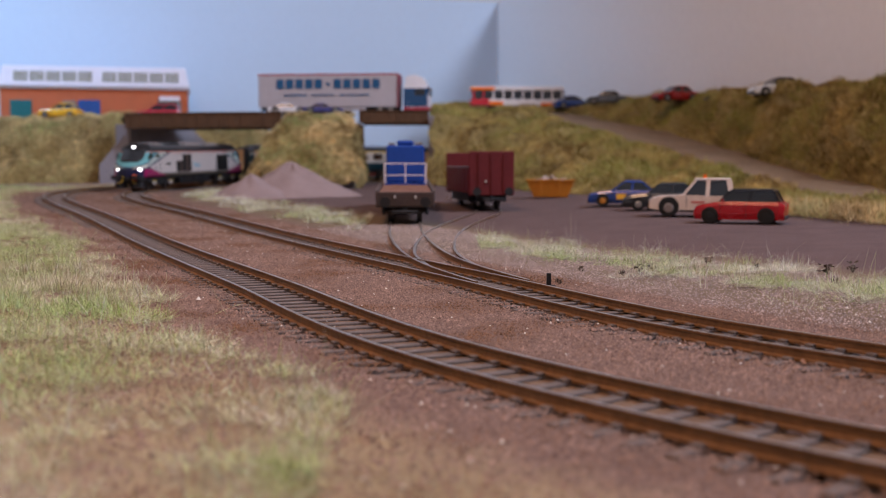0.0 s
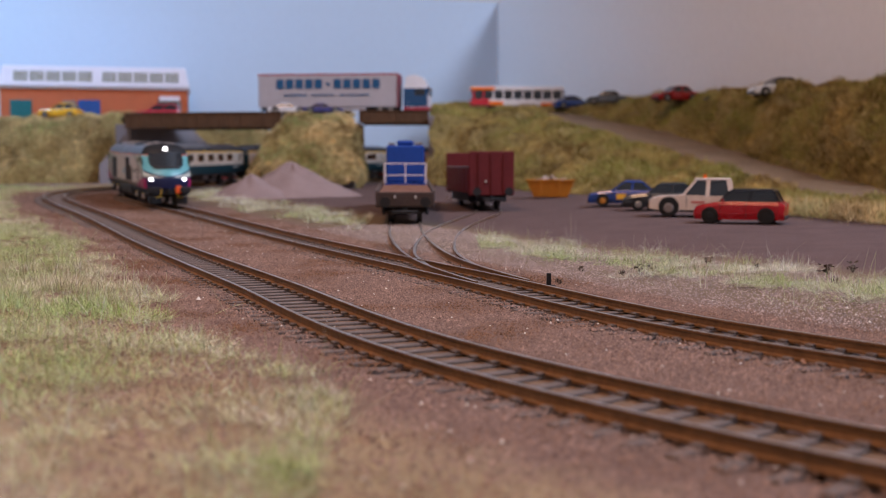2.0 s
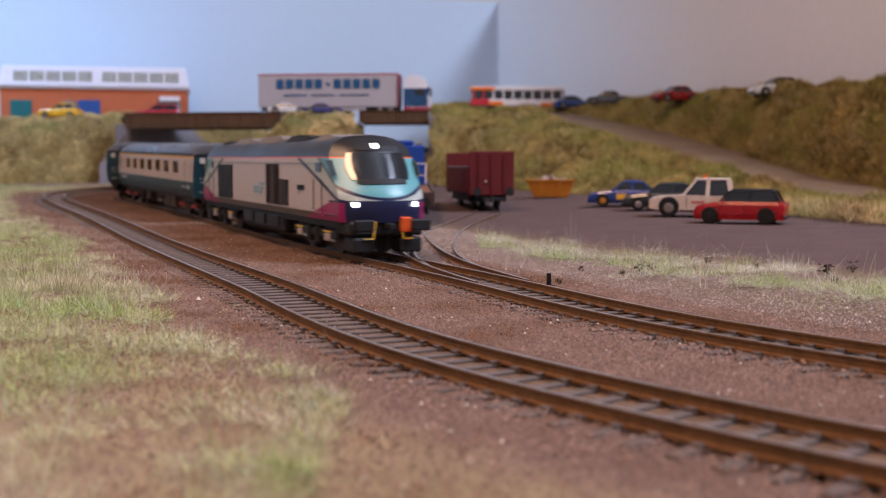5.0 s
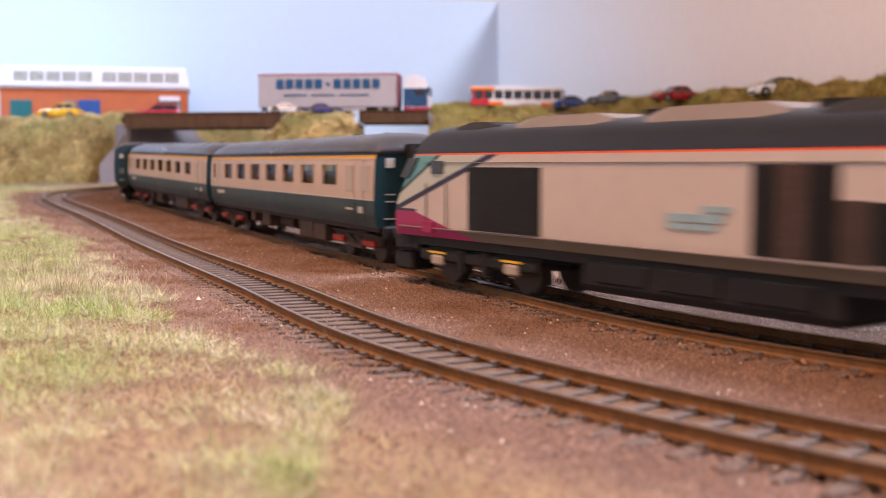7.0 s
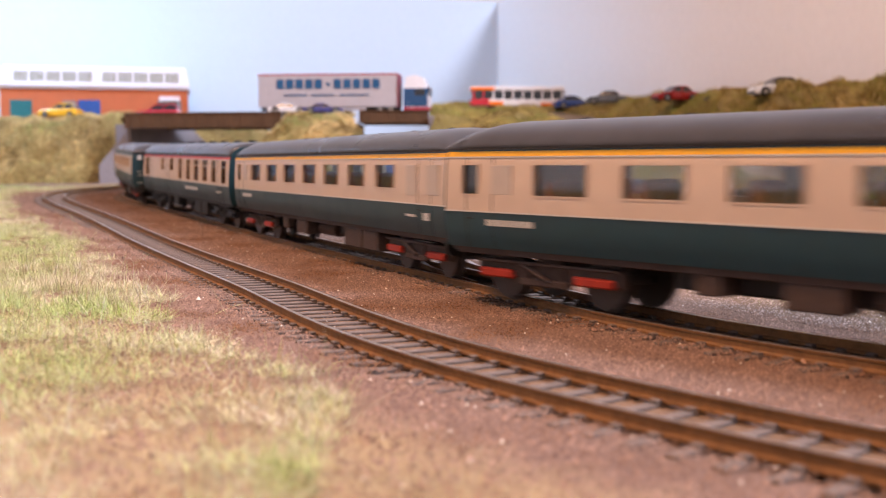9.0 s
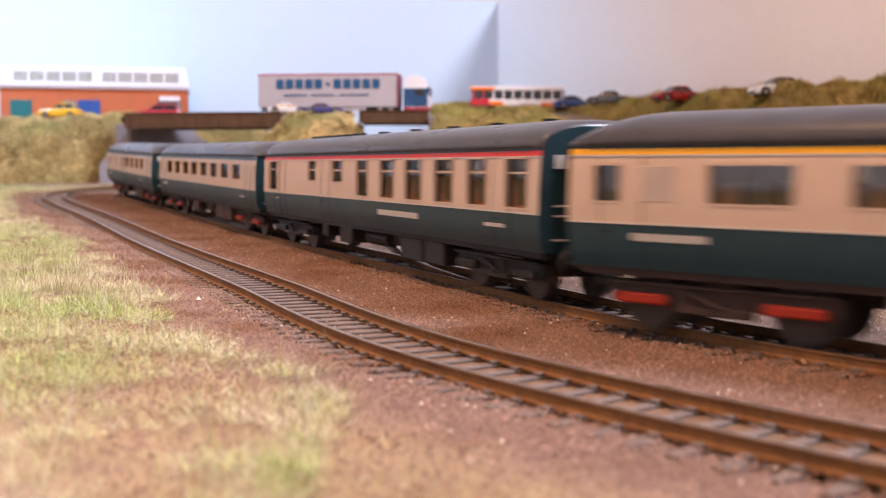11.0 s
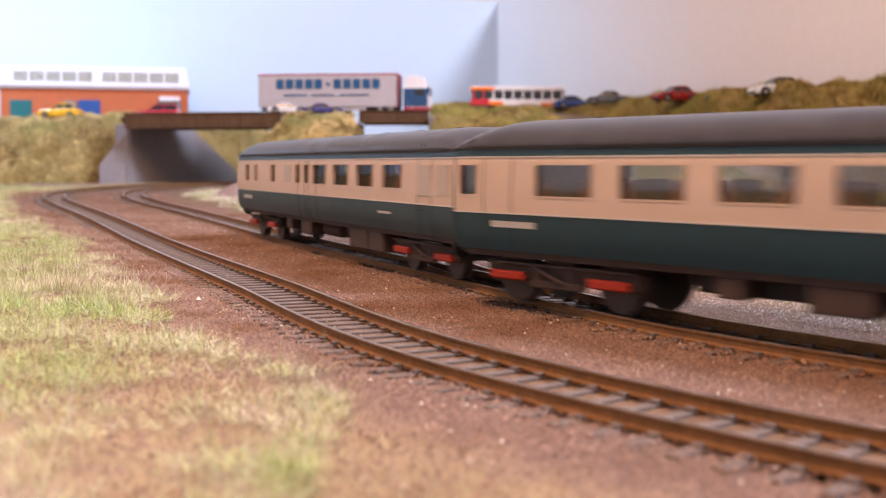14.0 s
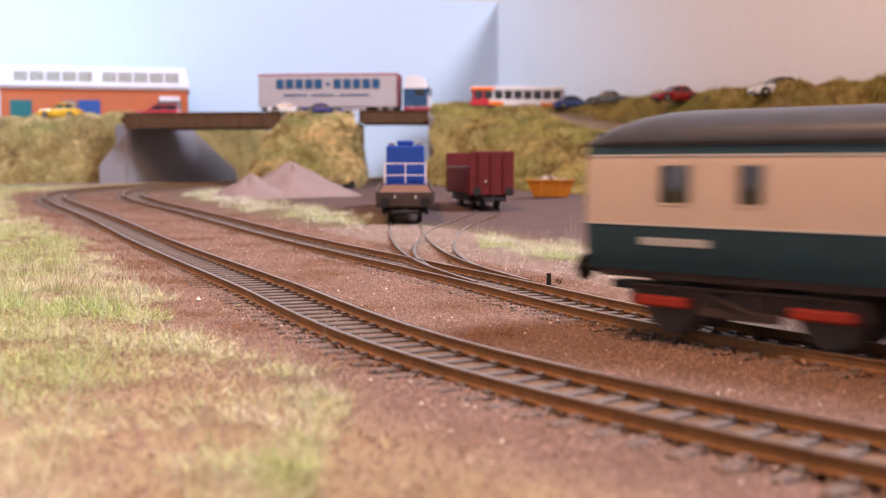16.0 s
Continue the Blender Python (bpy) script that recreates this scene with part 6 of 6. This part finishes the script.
def blades(x, y, z, length, width, lean, nrm=None, rise=1.0):
    """One thin bent blade (two triangles) a point."""
    n = len(x)
    a, b = RNG.uniform(0, 2 * np.pi, n), RNG.uniform(0, 2 * np.pi, n)
    up = np.zeros((n, 3))
    up[:, 2] = rise
    if nrm is not None:
        up = up * 0.5 + nrm * 0.7
    tip = up + np.stack([np.cos(a), np.sin(a), np.zeros(n)], 1) * (lean * RNG.random(n))[:, None]
    tip /= np.linalg.norm(tip, axis=1)[:, None]
    side = np.stack([np.cos(b), np.sin(b), np.zeros(n)], 1) * (width * RNG.uniform(0.7, 1.3, n))[:, None]
    p = np.stack([x, y, z], 1)
    l = length[:, None]
    mid = p + tip * l * 0.5 + up * l * 0.10
    top = p + tip * l
    V = np.stack([p - side * 0.5, p + side * 0.5, mid - side * 0.4, mid + side * 0.4, top], 1)
    F = np.array([(0, 1, 2), (1, 3, 2), (2, 3, 4)])[None] + 5 * np.arange(n)[:, None, None]
    return V.reshape(-1, 3), F.reshape(-1, 3)


def patchy(x, y, s, seed):
    return np.array([noise.noise(Vector((a * s, b * s, seed))) for a, b in zip(x, y)])


def meadow(name, n, s0, s1, w0, w1, length, width, lean, material, label, thresh, seed, soft=0.02, rise=0.5):
    s, w = RNG.uniform(s0, s1, n), RNG.uniform(w0, w1, n)
    x, y = along(s, w)
    k = patchy(x, y, 38, seed) + 0.5 * patchy(x, y, 120, seed + 3)
    edge = np.minimum(np.minimum((w - w0) / soft, (w1 - w) / soft), 1.0)
    keep = (k + RNG.uniform(-0.35, 0.35, n) > thresh + (1 - edge) * 0.7) & (y > 0.085)
    for sd in (SIDING_A, SIDING_B):
        keep &= abs(x - np.interp(y, sd.P[::40, 1], sd.P[::40, 0])) > 0.019
    keep &= (w > 0) | (x > 0.016) | (x < -0.045)
    x, y = x[keep], y[keep]
    L = length * RNG.uniform(0.45, 1.25, len(x)) * (1 + 0.5 * k[keep])
    V, F = blades(x, y, ground_many(x, y) + 0.0002 + RNG.uniform(0, 0.0011, len(x)) * (rise < 0.8), L, width, lean, None, rise)
    tagged(soup(name, V, F, material), label, "grass", kind="stuff")


meadow("grass", 270000, 2.40, 3.16, 0.090, 0.186, 0.0044, 0.00014, 4.0, M_GRASS, "dry straw and green static grass before the lines", -0.02, 1.0)
meadow("grass", 5000, 2.40, 3.10, 0.088, 0.165, 0.0100, 0.00011, 1.6, M_PALE_GRASS, "long pale straws lying over the short grass", -0.10, 6.0, rise=0.3)
meadow("grass", 60000, 1.85, 2.42, 0.098, 0.24, 0.0042, 0.00026, 1.6, M_GRASS, "dry static grass beyond the near line", -0.05, 2.0)
meadow("grass", 120000, 2.58, 3.02, -0.112, -0.042, 0.0044, 0.00011, 4.5, M_PALE_GRASS, "pale tangled grass along the yard's edge", 0.10, 3.0, rise=0.35)
meadow("grass", 60000, 2.60, 3.02, -0.110, -0.044, 0.0030, 0.00013, 3.0, M_GREEN_GRASS, "short green grass among the pale tangle", 0.34, 21.0, rise=0.5)
meadow("grass", 4500, 2.62, 3.02, -0.112, -0.038, 0.0100, 0.00009, 2.4, M_PALE_GRASS, "long pale straws over the tangled grass", 0.0, 7.0, rise=0.3)
meadow("grass", 26000, 1.98, 2.54, -0.096, -0.036, 0.0042, 0.00030, 1.6, M_PALE_GRASS, "pale grass strip between main line and yard", -0.05, 4.0)
meadow("grass", 5000, 2.45, 3.05, 0.078, 0.104, 0.0030, 0.00014, 1.2, M_WEED, "dark brown dead stems at the ballast's edge", 0.28, 11.0)


for s0, s1, w0, w1, n in ((2.936, 2.966, 0.121, 0.139, 5000), (2.785, 2.835, 0.108, 0.130, 3600), (2.66, 2.72, 0.104, 0.135, 2600)):
    meadow("grass", n, s0, s1, w0, w1, 0.0040, 0.00015, 4.0, M_GREEN_GRASS, "fresh green tuft of static grass", -0.15, 15.0, soft=0.010)


def fur(ob, n, length, width, material, label, lo=0.0, hi=1.0, skip=None):
    """Grass standing on the faces of a bank."""
    me = ob.data
    co = np.empty(len(me.vertices) * 3, np.float32)
    me.vertices.foreach_get("co", co)
    co = co.reshape(-1, 3)
    q = np.array([p.vertices[:] for p in me.polygons])
    A, B, C, D = (co[q[:, i]] for i in range(4))
    nr = np.cross(C - A, D - B)
    ar = np.linalg.norm(nr, axis=1)
    nr = nr / np.maximum(ar, 1e-9)[:, None]
    nr *= np.where(nr[:, 2:3] < 0, -1, 1)
    c = (A + B + C + D) / 4
    pr = ar / np.maximum(c[:, 1], 0.3)
    if skip is not None:
        pr = pr * (~skip(len(q)))
    idx = RNG.choice(len(q), n, p=pr / pr.sum())
    u, v = RNG.random((n, 1)), RNG.random((n, 1))
    p = A[idx] * (1 - u) * (1 - v) + B[idx] * u * (1 - v) + C[idx] * u * v + D[idx] * (1 - u) * v
    k = patchy(p[:, 0] + p[:, 2], p[:, 1], 45, 9.0)
    V, F = blades(p[:, 0], p[:, 1], p[:, 2] - 0.0003, length * RNG.uniform(0.5, 1.2, n) * (1 + 0.7 * k), width, 1.1, nr[idx])
    tagged(soup("grass", V, F, material), label, "grass", kind="stuff")


fur(RIGHT_HILL, 170000, 0.0062, 0.00045, M_HILL_GRASS, "rough tufted grass on the hillside")


def toe_fringe(n):
    """Long pale grass spilling from the hill's foot on to the yard."""
    p = np.array([contour(HILL_TOE, k) for k in RNG.uniform(0.60, 1.0, n)])
    x, y = p[:, 0] + RNG.normal(0.006, 0.010, n), p[:, 1] + RNG.normal(0, 0.012, n)
    V, F = blades(x, y, ground_many(x, y) + RNG.uniform(0, 0.006, n), 0.0095 * RNG.uniform(0.5, 1.3, n), 0.00022, 1.6, None, 0.7)
    tagged(soup("grass", V, F, M_BANK_GRASS), "long straw coloured grass along the hill's foot", "grass", kind="stuff")


toe_fringe(14000)
fur(MOUND, 34000, 0.0050, 0.00050, M_BANK_GRASS, "straw coloured grass on the middle embankment")
fur(LEFT_BANK, 46000, 0.0056, 0.00055, M_BANK_GRASS, "straw and green grass on the embankment by the factory")
fur(FAR_BANK, 9000, 0.0050, 0.0006, M_BANK_GRASS, "dry grass on the far bank")


def weed(x, y, r, seed):
    rnd = random.Random(seed)
    t = thing("weed", Matrix.Translation((x, y, ground_z(x, y))), "small dark leafed weed in the pale grass", "weed", "weeds by the yard")
    bm = bmesh.new()
    for k in range(4):
        a = rnd.uniform(0, 6.3)
        cyl(bm, (0, 0, -0.0003), (math.cos(a) * r * 0.5, math.sin(a) * r * 0.5, r * rnd.uniform(0.6, 1.2)), 0.00012, 5)
    part("stem", bm, M_WEED, t)
    bm = bmesh.new()
    for k in range(16):
        a, b = rnd.uniform(0, 6.3), rnd.uniform(0.2, 1.1)
        c = Vector((math.cos(a) * r * b * 0.7, math.sin(a) * r * b * 0.7, r * rnd.uniform(0.3, 1.25)))
        q = Euler((rnd.uniform(-0.8, 0.8), rnd.uniform(-0.8, 0.8), rnd.uniform(0, 6.3))).to_matrix()
        e = r * rnd.uniform(0.22, 0.42)
        vs = [bm.verts.new(c + q @ Vector(p) * e) for p in ((-1, 0, 0), (-0.2, 0.55, 0.1), (0.9, 0, 0.25), (-0.2, -0.55, 0.1))]
        bm.faces.new(vs)
    part("leaf_cluster", bm, M_WEED, t)


for k, (x, y, r) in enumerate(((0.0586, 0.360, 0.0022), (0.0660, 0.368, 0.0026), (0.0700, 0.372, 0.0022), (0.0932, 0.386, 0.0022), (0.1173, 0.336, 0.0030), (0.1121, 0.314, 0.0020), (0.1032, 0.362, 0.0018), (0.0372, 0.352, 0.0016), (0.1290, 0.345, 0.0026), (0.0480, 0.380, 0.0016))):
    weed(x, y, r, 20 + k)

def motions():
    for ob, lead, halfb in TRAIN:
        rows = []
        for k in range(0, 65):
            t = k * 0.25
            s = train_front(t) - lead
            a, b = LINE.at(s + halfb), LINE.at(s - halfb)
            d = Vector(a - b)
            m = Matrix.Translation((Vector(a) + Vector(b)) / 2) @ d.to_track_quat("X", "Z").to_matrix().to_4x4()
            rows.append((t, m))
        walk(ob, rows)


motions()
